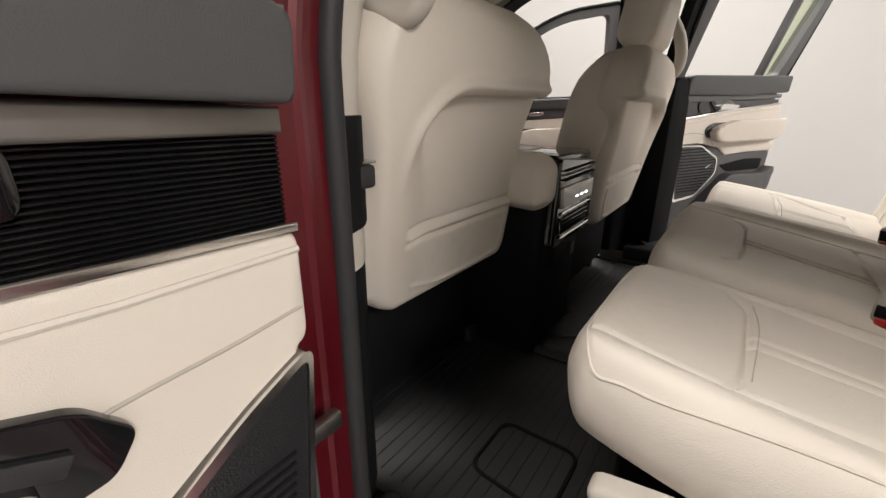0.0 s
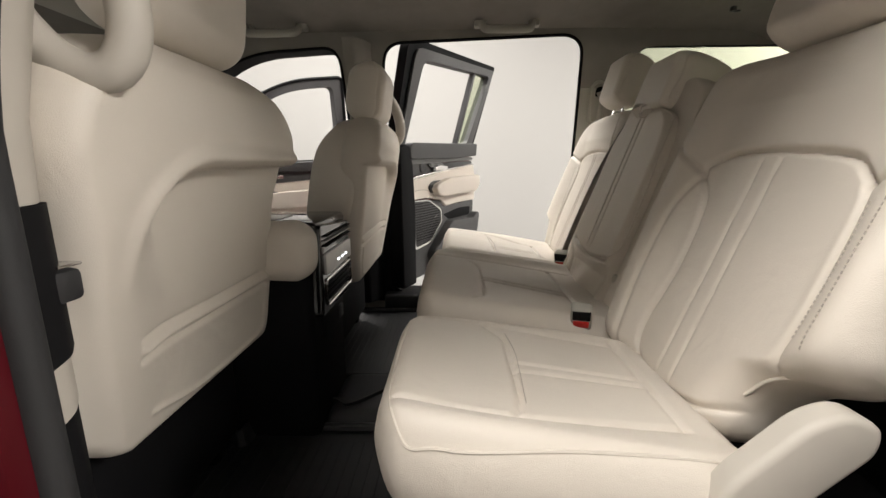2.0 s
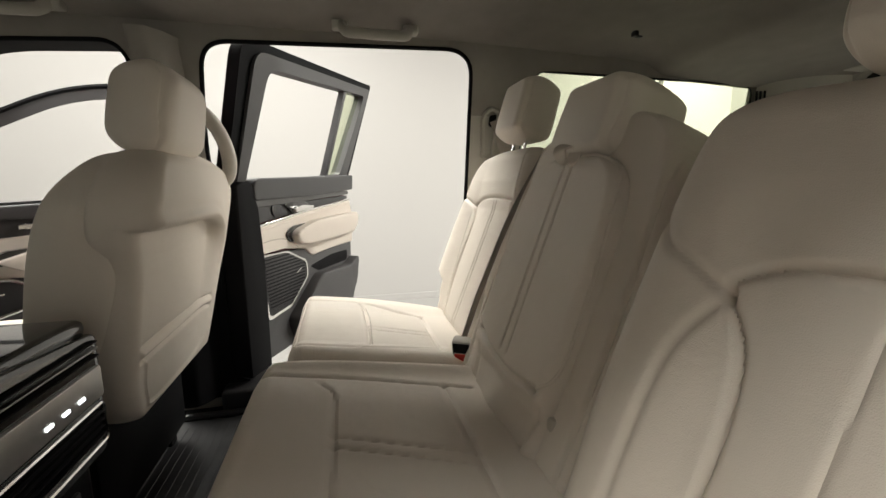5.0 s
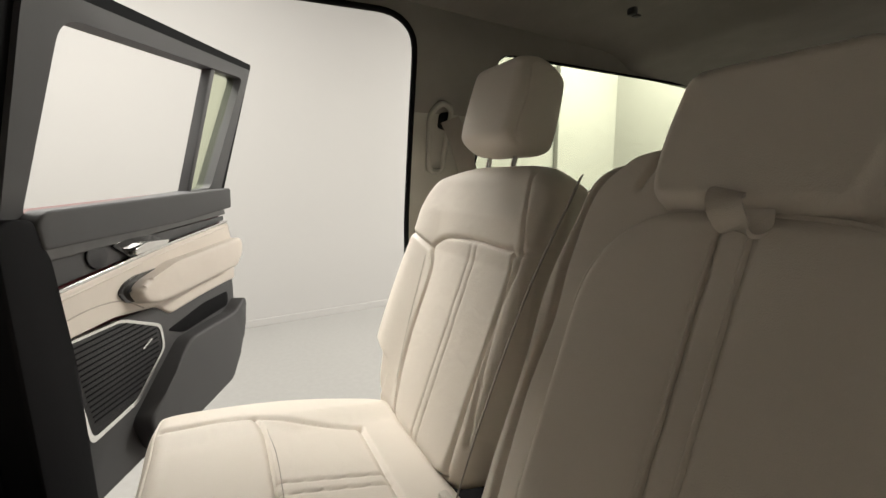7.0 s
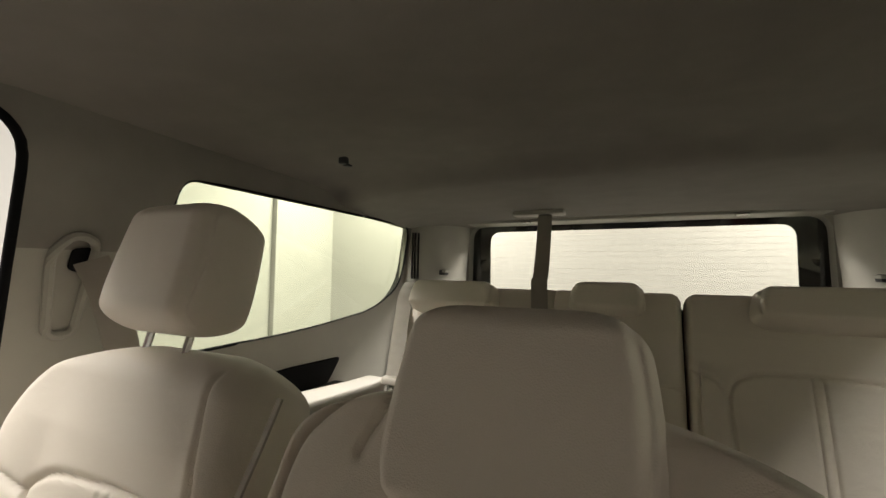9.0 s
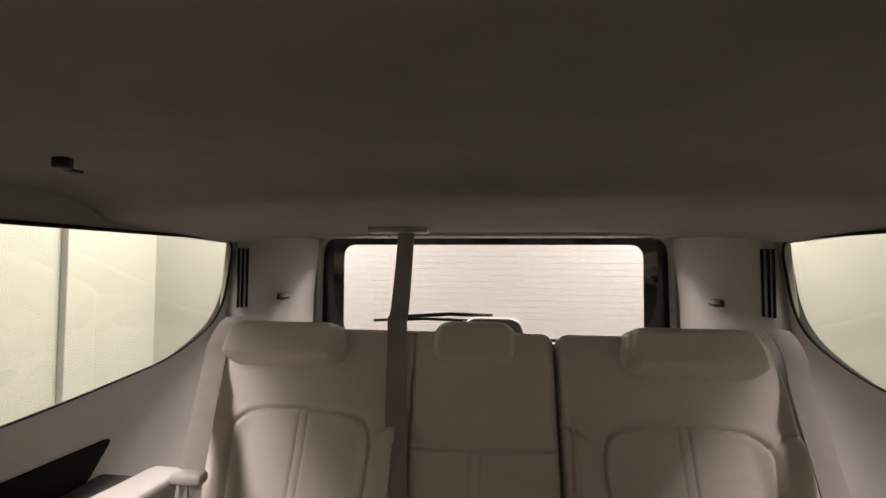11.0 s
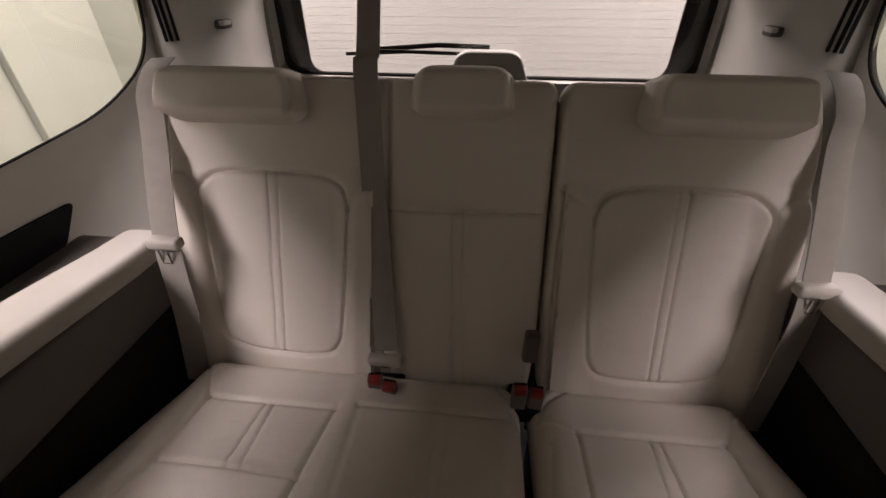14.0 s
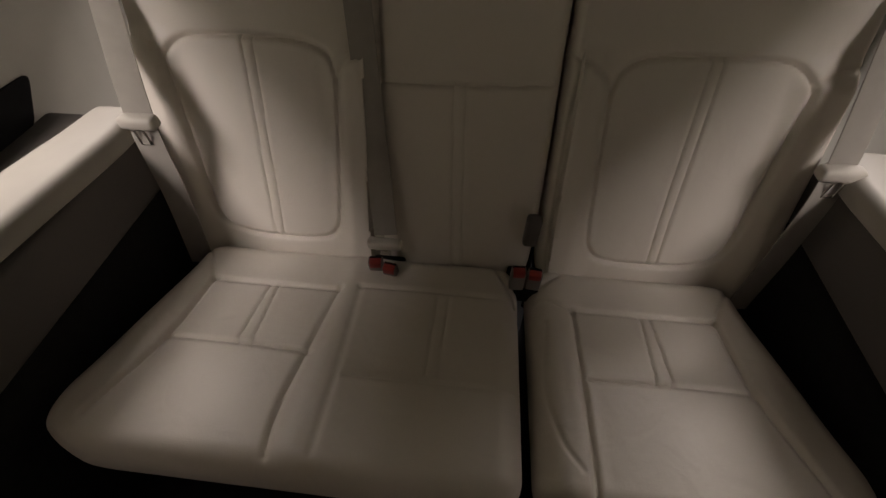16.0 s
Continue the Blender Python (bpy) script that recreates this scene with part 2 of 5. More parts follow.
def slab(outline, depth, place, bevel=0.004, n0=0.0):
    """A plate with a rounded edge from a plane outline; place(u, v, n)."""
    bm = bmesh.new()
    vs = [bm.verts.new((p[0], p[1], 0)) for p in outline]
    f = bm.faces.new(vs)
    r = bmesh.ops.extrude_face_region(bm, geom=[f])
    top = [g for g in r["geom"] if isinstance(g, bmesh.types.BMVert)]
    for w in top:
        w.co.z = depth
    if bevel:
        edges = [g for g in bm.edges if all(abs(w.co.z - depth) < 1e-6 for w in g.verts)]
        bmesh.ops.bevel(bm, geom=edges, offset=bevel, segments=3, affect="EDGES", profile=0.5, clamp_overlap=True)
    bmesh.ops.triangulate(bm, faces=[g for g in bm.faces if len(g.verts) > 4])
    bm.verts.index_update()
    co = np.array([w.co for w in bm.verts])
    faces = [[w.index for w in g.verts] for g in bm.faces]
    bm.free()
    return place(co[:, 0], co[:, 1], co[:, 2] + n0), faces


def tube(pts, r, n=8, flat=1.0, up=(0, 0, 1), closed=False):
    """A round or flattened bar along points."""
    p = np.array(pts, float)
    verts, faces = [], []
    k = len(p)
    for i in range(k):
        d = p[(i + 1) % k if closed else min(i + 1, k - 1)] - p[(i - 1) % k if closed else max(i - 1, 0)]
        d = d / max(np.linalg.norm(d), 1e-9)
        a = np.cross(d, up)
        if np.linalg.norm(a) < 1e-3:
            a = np.cross(d, (1, 0, 0.01))
        a = a / np.linalg.norm(a)
        b = np.cross(a, d)
        for j in range(n):
            t = 2 * math.pi * j / n
            verts.append(p[i] + r * (math.cos(t) * a + flat * math.sin(t) * b))
    for i in range(k if closed else k - 1):
        for j in range(n):
            i2 = (i + 1) % k
            faces.append((i * n + j, i * n + (j + 1) % n, i2 * n + (j + 1) % n, i2 * n + j))
    if not closed:
        faces.append(tuple(range(n))[::-1])
        faces.append(tuple(range((k - 1) * n, k * n)))
    return np.array(verts), faces


def ribbon(pts, width, thick, across):
    """A strap: a flat band along points, with its width along 'across'."""
    p = np.array(pts, float)
    verts, faces = [], []
    for i in range(len(p)):
        d = p[min(i + 1, len(p) - 1)] - p[max(i - 1, 0)]
        d = d / np.linalg.norm(d)
        a = np.array(across[i] if np.ndim(across) > 1 else across, float)
        a = a - d * (a @ d)
        a = a / np.linalg.norm(a)
        b = np.cross(a, d)
        for sa, sb in ((-1, -1), (1, -1), (1, 1), (-1, 1)):
            verts.append(p[i] + a * sa * width / 2 + b * sb * thick / 2)
    for i in range(len(p) - 1):
        for j in range(4):
            faces.append((i * 4 + j, i * 4 + (j + 1) % 4, i * 4 + 4 + (j + 1) % 4, i * 4 + 4 + j))
    faces += [(3, 2, 1, 0), tuple(len(p) * 4 - 4 + j for j in range(4))]
    return np.array(verts), faces


def box(x0, x1, y0, y1, z0, z1, bevel=0.004, seg=2):
    bm = bmesh.new()
    bmesh.ops.create_cube(bm, size=1)
    for w in bm.verts:
        w.co = Vector((x0 + (w.co.x + 0.5) * (x1 - x0), y0 + (w.co.y + 0.5) * (y1 - y0), z0 + (w.co.z + 0.5) * (z1 - z0)))
    if bevel:
        bmesh.ops.bevel(bm, geom=bm.edges[:], offset=bevel, segments=seg, affect="EDGES", profile=0.5, clamp_overlap=True)
    bm.verts.index_update()
    vf = np.array([w.co for w in bm.verts]), [[w.index for w in g.verts] for g in bm.faces]
    bm.free()
    return vf


def rounded(pts, r, n=5):
    """Round the corners of a plane outline."""
    out = []
    k = len(pts)
    for i in range(k):
        p, a, b = np.array(pts[i], float), np.array(pts[i - 1], float), np.array(pts[(i + 1) % k], float)
        rr = r[i] if isinstance(r, (list, tuple)) else r
        da, db = (a - p), (b - p)
        la, lb = np.linalg.norm(da), np.linalg.norm(db)
        c = min(rr, la * 0.45, lb * 0.45)
        s, e = p + da / la * c, p + db / lb * c
        for j in range(n + 1):
            t = j / n
            out.append((1 - t) ** 2 * s + 2 * t * (1 - t) * p + t * t * e)
    return np.array(out)


def stack(x, y, z):
    return np.stack(np.broadcast_arrays(x, y, z), -1)

# ---- the garage ----
GZ = -Z0


def plain_box(name, b, mat, label, category, kind="structure", bevel=0.0):
    vf = box(*b, bevel=bevel)
    ob = link(name, vf[0], vf[1], mat, None, label, smooth=False)
    return tagged(ob, label, category, "", kind)


RX0, RX1, RY0, RY1, RH = -4.1, 4.12, -5.2, 4.6, 3.9
plain_box("floor", (RX0 - 0.2, RX1 + 0.2, RY0 - 0.2, RY1 + 0.2, GZ - 0.15, GZ), FLOOR, "pale grey speckled epoxy garage floor", "floor")
plain_box("wall_east", (RX1, RX1 + 0.2, RY0, RY1, GZ, GZ + RH), WALL, "smooth white painted studio wall", "wall")
# west and north walls are unseen; their grey cuts the fill light
plain_box("wall_west", (RX0 - 0.2, RX0, RY0, RY1, GZ, GZ + RH), DIM_WALL, "unseen studio wall, darkened to cut fill light", "wall")
plain_box("wall_north", (RX0 - 0.2, RX1 + 0.2, RY1, RY1 + 0.2, GZ, GZ + RH), DIM_WALL, "unseen studio wall, darkened to cut fill light", "wall")
plain_box("wall_south", (RX0 - 0.2, RX1 + 0.2, RY0 - 0.2, RY0, GZ, GZ + RH), WALL, "smooth white painted studio wall behind the car", "wall")
plain_box("ceiling", (RX0 - 0.2, RX1 + 0.2, RY0 - 0.2, RY1 + 0.2, GZ + RH, GZ + RH + 0.15), WALL, "white garage ceiling", "ceiling")
plain_box("baseboard", (RX1 - 0.015, RX1 - 0.002, RY0 + 0.02, RY1 - 0.02, GZ, GZ + 0.07), WALL, "white baseboard along the wall", "baseboard", bevel=0.003)

# ---- the car's body: sides, roof, floor, tailgate ----


def half_width(y, z):
    y, z = np.asarray(y, float), np.asarray(z, float)
    top = np.interp(y, [-1.8, -1.2, -0.5, 2], [0.80, 0.765, 0.69, 0.69])
    low = np.interp(y, [-1.8, -0.9, -0.6, 2], [0.85, 0.85, 0.80, 0.80])
    k = np.clip((z - 0.02) / 0.43, 0, 1)
    return low + (top - low) * k ** 1.3


def signed(y, z, loop):
    loop = np.asarray(loop)
    closed = np.vstack([loop, loop[:1]])
    d = line_distance(y, z, closed)
    inside = np.zeros(y.shape, bool)
    for a, b in zip(closed[:-1], closed[1:]):
        c = (a[1] > z) != (b[1] > z)
        with np.errstate(divide="ignore", invalid="ignore"):
            t = a[0] + (z - a[1]) * (b[0] - a[0]) / (b[1] - a[1])
        inside ^= c & (y < t)
    return np.where(inside, -d, d)


REAR_OPEN = rounded([(0.295, -0.585), (0.305, 0.22), (0.272, 0.470), (-0.500, 0.492), (-0.517, 0.10), (-0.505, -0.32), (-0.36, -0.585)], [0.08, 0.1, 0.07, 0.085, 0.2, 0.2, 0.12], 8)
FRONT_OPEN = rounded([(1.50, -0.60), (1.62, -0.05), (1.10, 0.29), (0.84, 0.44), (0.455, 0.460), (0.442, 0.10), (0.44, -0.60)], [0.1, 0.1, 0.2, 0.2, 0.07, 0.1, 0.1], 8)
QUARTER = rounded([(-0.735, 0.447), (-1.735, 0.462), (-1.735, 0.22), (-1.55, 0.130), (-1.15, 0.090), (-0.70, 0.088)], [0.035, 0.06, 0.14, 0.25, 0.2, 0.06], 8)


def side_sheet(side, off, openings, y0=1.75, y1=-2.02, z0=-0.74, z1=0.52, cell=0.02):
    ny, nz = int((y0 - y1) / cell) + 1, int((z1 - z0) / cell) + 1
    y, z = np.meshgrid(np.linspace(y1, y0, ny), np.linspace(z0, z1, nz), indexing="ij")
    s = np.full(y.shape, 9.0)
    for loop in openings:
        s = np.minimum(s, signed(y, z, loop))
    h = 1e-4
    near = np.abs(s) < cell * 0.72
    gy, gz = np.zeros_like(y), np.zeros_like(y)
    for loop in openings:
        q = signed(y, z, loop)
        use = np.abs(q - s) < 1e-9
        gy = np.where(use, (signed(y + h, z, loop) - q) / h, gy)
        gz = np.where(use, (signed(y, z + h, loop) - q) / h, gz)
    y2, z2 = np.where(near, y - gy * s, y), np.where(near, z - gz * s, z)
    keep = s > -cell * 0.72
    x = side * (half_width(y2, z2) + off)
    verts = stack(x, y2, z2).reshape(-1, 3)
    idx = np.arange(ny * nz).reshape(ny, nz)
    faces = []
    for i in range(ny - 1):
        for j in range(nz - 1):
            if keep[i:i + 2, j:j + 2].all() and s[i:i + 2, j:j + 2].max() > cell * 0.3:
                faces.append((idx[i, j], idx[i + 1, j], idx[i + 1, j + 1], idx[i, j + 1]))
    return verts, faces


def loop3(loop, side, off):
    loop = np.asarray(loop)
    return stack(side * (half_width(loop[:, 0], loop[:, 1]) + off), loop[:, 0], loop[:, 1])


def reveal(loop, side, a, b, loop_b=None):
    """The band through the thickness of the wall round an opening."""
    p, q = loop3(loop, side, a), loop3(loop if loop_b is None else loop_b, side, b)
    n = len(p)
    return np.vstack([p, q]), [(i, (i + 1) % n, n + (i + 1) % n, n + i) for i in range(n)]


REAR_LEFT = rounded([(0.306, -0.585), (0.306, 0.10), (0.278, 0.455), (-0.505, 0.49), (-0.515, 0.05), (-0.44, -0.30), (-0.22, -0.585)], [0.08, 0.1, 0.075, 0.085, 0.2, 0.2, 0.12], 8)
for side, REAR in ((1, REAR_OPEN), (-1, REAR_LEFT)):
    car_side = thing("car_side_wall", side * 0.85, 0, -0.7, "inner side wall of the car with grey trim and red painted outside", "car wall", "car side walls", "structure")
    vf = side_sheet(side, 0.0, [REAR, FRONT_OPEN, QUARTER], z1=0.30)
    part("inner_trim", vf, GREY_TRIM, car_side, "warm grey moulded inner trim")
    vf = side_sheet(side, 0.0, [REAR, FRONT_OPEN, QUARTER], z0=0.30)
    part("upper_trim", vf, PILLAR, car_side, "taupe cloth pillar and roof rail trim")
    # black sheet over the lower pillar trim, standing for the shade there
    vf = side_sheet(side, -0.006, [REAR, FRONT_OPEN], y0=0.445, y1=0.255, z0=-0.62, z1=-0.02)
    part("pillar_shade", vf, BLACK, car_side, "black sheet for the shade on the lower middle pillar")
    wider = REAR.copy()
    if side > 0:
        mid_yz = np.array((-0.12, -0.05))
        wider = mid_yz + (REAR - mid_yz) * np.array((1.16, 1.11))
        wider[:, 0] = np.minimum(wider[:, 0], 0.335)
    else:
        wider[:, 0] = wider[:, 0] - 0.022 * np.clip((wider[:, 0] - 0.1) / 0.15, 0, 1)
    broad = np.array((-1.2, 0.28)) + (QUARTER - np.array((-1.2, 0.28))) * np.array((1.25, 1.3))
    vf = side_sheet(side, 0.11, [wider, FRONT_OPEN, broad], z1=0.50)
    part("outer_panel", vf, RED, car_side, "deep red metallic painted panel")
    if side < 0:
        for off, r in ((0.045, 0.012), (0.085, 0.016)):
            part("jamb_bead", tube(loop3(REAR, side, off), r, 10, 1.0, (1, 0, 0), True), RED, car_side, "rounded red flange of the door jamb")
    part("window_jamb", reveal(QUARTER, side, 0.0, 0.11, broad), BLACK, car_side)
    for loop in (REAR, FRONT_OPEN):
        edge = 0.014 if side > 0 else 0.006
        # inner part of the jamb coloured black for the shade on its red paint
        part("inner_jamb", reveal(loop, side, 0.0, edge), RUBBER, car_side, "inner edge of the door opening, blackened for shade")
        part("door_jamb", reveal(loop, side, edge, 0.11, wider if loop is REAR else None), RED if loop is REAR else RUBBER, car_side, "painted door jamb")
        part("rubber_seal", tube(loop3(loop, side, 0.004 if side > 0 else 0.002), 0.0065 if side > 0 else 0.013, 12, 1.0, (1, 0, 0), True), RUBBER if side > 0 else LIT_SEAL, car_side, "black rubber door seal")
    part("window_seal", tube(loop3(QUARTER, side, 0.004), 0.004, 8, 1.0, (1, 0, 0), True), RUBBER, car_side, "black window rubber")
    # quarter pane
    pane = np.vstack([loop3(QUARTER, side, 0.002), loop3(QUARTER, side, 0.006)])
    n = len(QUARTER)
    mids = np.array([pane[:n].mean(0), pane[n:].mean(0)])
    vf = np.vstack([pane, mids]), [(i, (i + 1) % n, 2 * n) for i in range(n)] + [(n + i, n + (i + 1) % n, 2 * n + 1) for i in range(n)] + [(i, (i + 1) % n, n + (i + 1) % n, n + i) for i in range(n)]
    ob = part("quarter_window", vf, PRIVACY, car_side, "green tinted privacy glass", smooth=False)
    ob.visible_shadow = False


def roof_z(x, y):
    zc = np.interp(y, [-2.1, -1.9, -1.72, -1.45, -1.27, -1.20, -1.13, 0.9, 1.3, 1.7], [0.496, 0.496, 0.496, 0.504, 0.514, 0.548, 0.555, 0.555, 0.53, 0.44])
    edge = np.interp(y, [-1.8, -1.2, -0.5, 2], [0.81, 0.775, 0.70, 0.70])
    k = np.clip(np.abs(x) / edge, 0, 1.2)
    return zc - 0.045 * k ** 5


yy, ss = np.meshgrid(np.linspace(-2.05, 1.7, 140), np.linspace(-1, 1, 49), indexing="ij")
xx = ss * np.interp(yy, [-1.8, -1.2, -0.5, 2], [0.815, 0.78, 0.705, 0.705])
verts = stack(xx, yy, roof_z(xx, yy)).reshape(-1, 3)
gi = np.arange(verts.shape[0]).reshape(yy.shape)
faces = np.stack([gi[:-1, :-1], gi[1:, :-1], gi[1:, 1:], gi[:-1, 1:]], -1).reshape(-1, 4)
headliner = link("ceiling", verts, faces, HEADLINER)
tagged(headliner, "dark taupe cloth headliner of the car", "headliner", "", "structure")
up = verts.copy()
up[:, 2] += 0.06
up[:, 0] *= 1.16
roof = link("roof", up, faces, RED)
tagged(roof, "red painted car roof", "roof", "", "structure")

# floor pan and footwells
plain_box("floor", (-0.86, 0.86, -2.1, 1.7, -0.76, -0.655), CARPET, "black carpeted floor of the car", "car floor", bevel=0.01)

# tailgate
def tail(u, v, n):
    return stack(u, -2.06 - 0.12 * (0.45 - v) - n, v)


tailgate = thing("tailgate", 0, -2.06, -0.7, "closed tailgate with grey trim and heated rear window", "tailgate", "", "structure")
GLASS_IN = rounded([(-0.58, 0.105), (0.58, 0.105), (0.565, 0.462), (-0.565, 0.462)], 0.05, 6)
FRAME_OUT = rounded([(-0.675, 0.095), (0.675, 0.095), (0.645, 0.487), (-0.645, 0.487)], 0.06, 6)
TAIL_OUT = rounded([(-0.92, -0.74), (0.92, -0.74), (0.88, 0.2), (0.80, 0.56), (-0.80, 0.56), (-0.88, 0.2)], 0.05, 6)


def ring(outer, inner, place, n0, n1):
    """A frame between two outlines; the outer one is sampled by direction from the inner one."""
    inner = np.asarray(inner)
    c = inner.mean(0)
    outer = np.asarray(outer)
    closed = np.vstack([outer, outer[:1]])
    res = []
    for p in inner:
        d = p - c
        best = None
        for a, b in zip(closed[:-1], closed[1:]):
            m = np.array([[d[0], a[0] - b[0]], [d[1], a[1] - b[1]]])
            if abs(np.linalg.det(m)) < 1e-12:
                continue
            t, s = np.linalg.solve(m, a - c)
            if t > 0 and -1e-6 <= s <= 1 + 1e-6 and (best is None or t > best):
                best = t
        res.append(c + d * best)
    res = np.array(res)
    k = len(inner)
    vs = np.vstack([place(inner[:, 0], inner[:, 1], np.full(k, n0)), place(res[:, 0], res[:, 1], np.full(k, n0)),
                    place(res[:, 0], res[:, 1], np.full(k, n1)), place(inner[:, 0], inner[:, 1], np.full(k, n1))])
    fs = []
    for i in range(k):
        j = (i + 1) % k
        for r in range(4):
            q = (r + 1) % 4
            fs.append((r * k + i, r * k + j, q * k + j, q * k + i))
    return vs, fs


part("tailgate_trim", ring(TAIL_OUT, FRAME_OUT, tail, -0.02, 0.06), GREY_TRIM, tailgate, "grey moulded tailgate trim", sharp=30)
part("glass_border", ring(FRAME_OUT, GLASS_IN, tail, 0.03, 0.036), GLOSS, tailgate, "black printed border of the rear window", sharp=30)
vf = slab(GLASS_IN, 0.004, tail, 0, 0.034)
ob = part("rear_window", vf, REARGLASS, tailgate, "rear window with heating wires", smooth=False)
ob.visible_shadow = False
for i in range(14):
    z = 0.13 + i * 0.024
    part("heating_wire", tube(tail(np.linspace(-0.56, 0.56, 5), np.full(5, z), np.full(5, 0.031)), 0.0003, 4), WIRE, tailgate)

part("outer_skin", ring(TAIL_OUT, FRAME_OUT, tail, 0.062, 0.085), RED, tailgate, "deep red painted tailgate skin", sharp=30)
part("header_trim", box(-0.64, 0.64, -2.05, -1.93, 0.484, 0.505, 0.008, 3), GREY_TRIM, tailgate, "light grey header trim over the rear window")
for x in (0.36, -0.38):
    part("header_clip", box(x - 0.02, x + 0.02, -1.945, -1.925, 0.480, 0.488, 0.003), CHROME, tailgate, "small bright clip")
# windscreen and dash close the front
plain_box("dashboard", (-0.78, 0.78, 1.25, 1.7, -0.70, -0.05), SOFT_DARK, "dark grey soft-skinned dashboard under the windscreen", "dashboard", "", bevel=0.05)
plain_box("bulkhead", (-0.85, 0.85, 1.7, 1.76, -0.74, 0.0), BLACK, "black bulkhead under the windscreen", "wall")
vf = ribbon([(0, 1.74, 0.0), (0, 1.7, 0.44)], 1.45, 0.004, (1, 0, 0))
ob = link("windscreen", vf[0], vf[1], CLEAR, None, "", smooth=False)
tagged(ob, "clear windscreen glass", "windscreen", "", "structure")
ob.visible_shadow = False

# ---- seats ----


def leaned(y0, z0, deg, sx=1, x0=0.0, face=1):
    """A plane that leans back: u along x, v up, n towards the front (face=1) or the rear."""
    c, s = math.cos(radians(deg)), math.sin(radians(deg))

    def place(u, v, n):
        return stack(x0 + sx * np.asarray(u), y0 - np.asarray(v) * s + face * np.asarray(n) * c, z0 + np.asarray(v) * c + face * np.asarray(n) * s)
    return place


def lying(y0, z0, deg, sx=1, x0=0.0):
    """A cushion's plane: u along x, v from the front to the rear, n up."""
    c, s = math.cos(radians(deg)), math.sin(radians(deg))

    def place(u, v, n):
        return stack(x0 + sx * np.asarray(u), y0 - np.asarray(v) * c + np.asarray(n) * s * 0, z0 - np.asarray(v) * s + np.asarray(n))
    return place


def bolsters(centre, inner, outer, height):
    def f(u, v):
        d = np.abs(u - centre)
        k = np.clip((d - inner) / (outer - inner), 0, 1)
        return height * k * k * (3 - 2 * k)
    return f


def headrest(parent, w, h, tf, tb, place, v0, posts=0.055, label="", soft=0.030):
    rows = [(v0, -w * 0.45, w * 0.45), (v0 + h * 0.3, -w * 0.5, w * 0.5), (v0 + h * 0.75, -w * 0.47, w * 0.47), (v0 + h, -w * 0.42, w * 0.42)]
    seams = [([(-w * 0.41, v0), (-w * 0.44, v0 + h * 0.5), (-w * 0.38, v0 + h)], 0.007, 0.0032), ([(w * 0.41, v0), (w * 0.44, v0 + h * 0.5), (w * 0.38, v0 + h)], 0.007, 0.0032)]
    er = min(soft, h * 0.45)
    hr = part("headrest", pad(rows, tf, tb, er, place, seams, None, min(0.03, h * 0.4), 110, 70), LEATHER, parent, label)
    if posts:
        for u in (-posts, posts):
            p = place(np.array([u, u]), np.array([v0 - 0.07, v0 + 0.03]), np.array([-0.01, -0.01]))
            part("headrest_post", tube(p, 0.005, 8), CHROME, hr, "chrome post")
            p = place(np.array([u, u]), np.array([v0 - 0.040, v0 - 0.030]), np.array([-0.01, -0.01]))
            part("post_collar", tube(p, 0.0085, 10), BLACK, hr)
    return hr


def buckle(name_label, x, y, z, tilt, size=1.0, dull=False, yaw=0.0):
    """A belt buckle standing on its stalk."""
    b = thing("seat_belt_buckle", x, y, z, name_label, "belt buckle", "seat belt buckles")
    m = Matrix.Translation((x, y, z)) @ Euler((0, 0, radians(yaw))).to_matrix().to_4x4() @ Euler((radians(-tilt), 0, 0)).to_matrix().to_4x4() @ Matrix.Diagonal((size, size, size, 1))

    def at(vf):
        return np.array([m @ Vector(v) for v in vf[0]]), vf[1]
    part("housing", at(box(-0.016, 0.016, -0.011, 0.011, -0.03, 0.055, 0.005, 3)), HOUSING if dull else GREY_TRIM, b, "taupe plastic buckle housing")
    if dull:
        part("release_button", at(box(-0.013, 0.013, -0.004, 0.0122, 0.038, 0.0575, 0.003)), REDDARK, b, "dull red release button")
        part("slot", at(box(-0.013, 0.013, -0.009, -0.003, 0.052, 0.0565, 0.001)), BLACK, b, "black latch slot")
    else:
        part("release_button", at(box(-0.012, 0.012, 0.003, 0.0128, 0.020, 0.033, 0.002)), REDTAB, b, "red release button")
        part("slot", at(box(-0.0135, 0.0135, -0.006, 0.0122, 0.035, 0.0525, 0.001)), BLACK, b, "black latch slot")
    part("stalk", at(box(-0.010, 0.010, -0.004, 0.004, -0.10, -0.028, 0.002)), BLACK, b)
    return b


R2 = 20.0  # recline of the second row


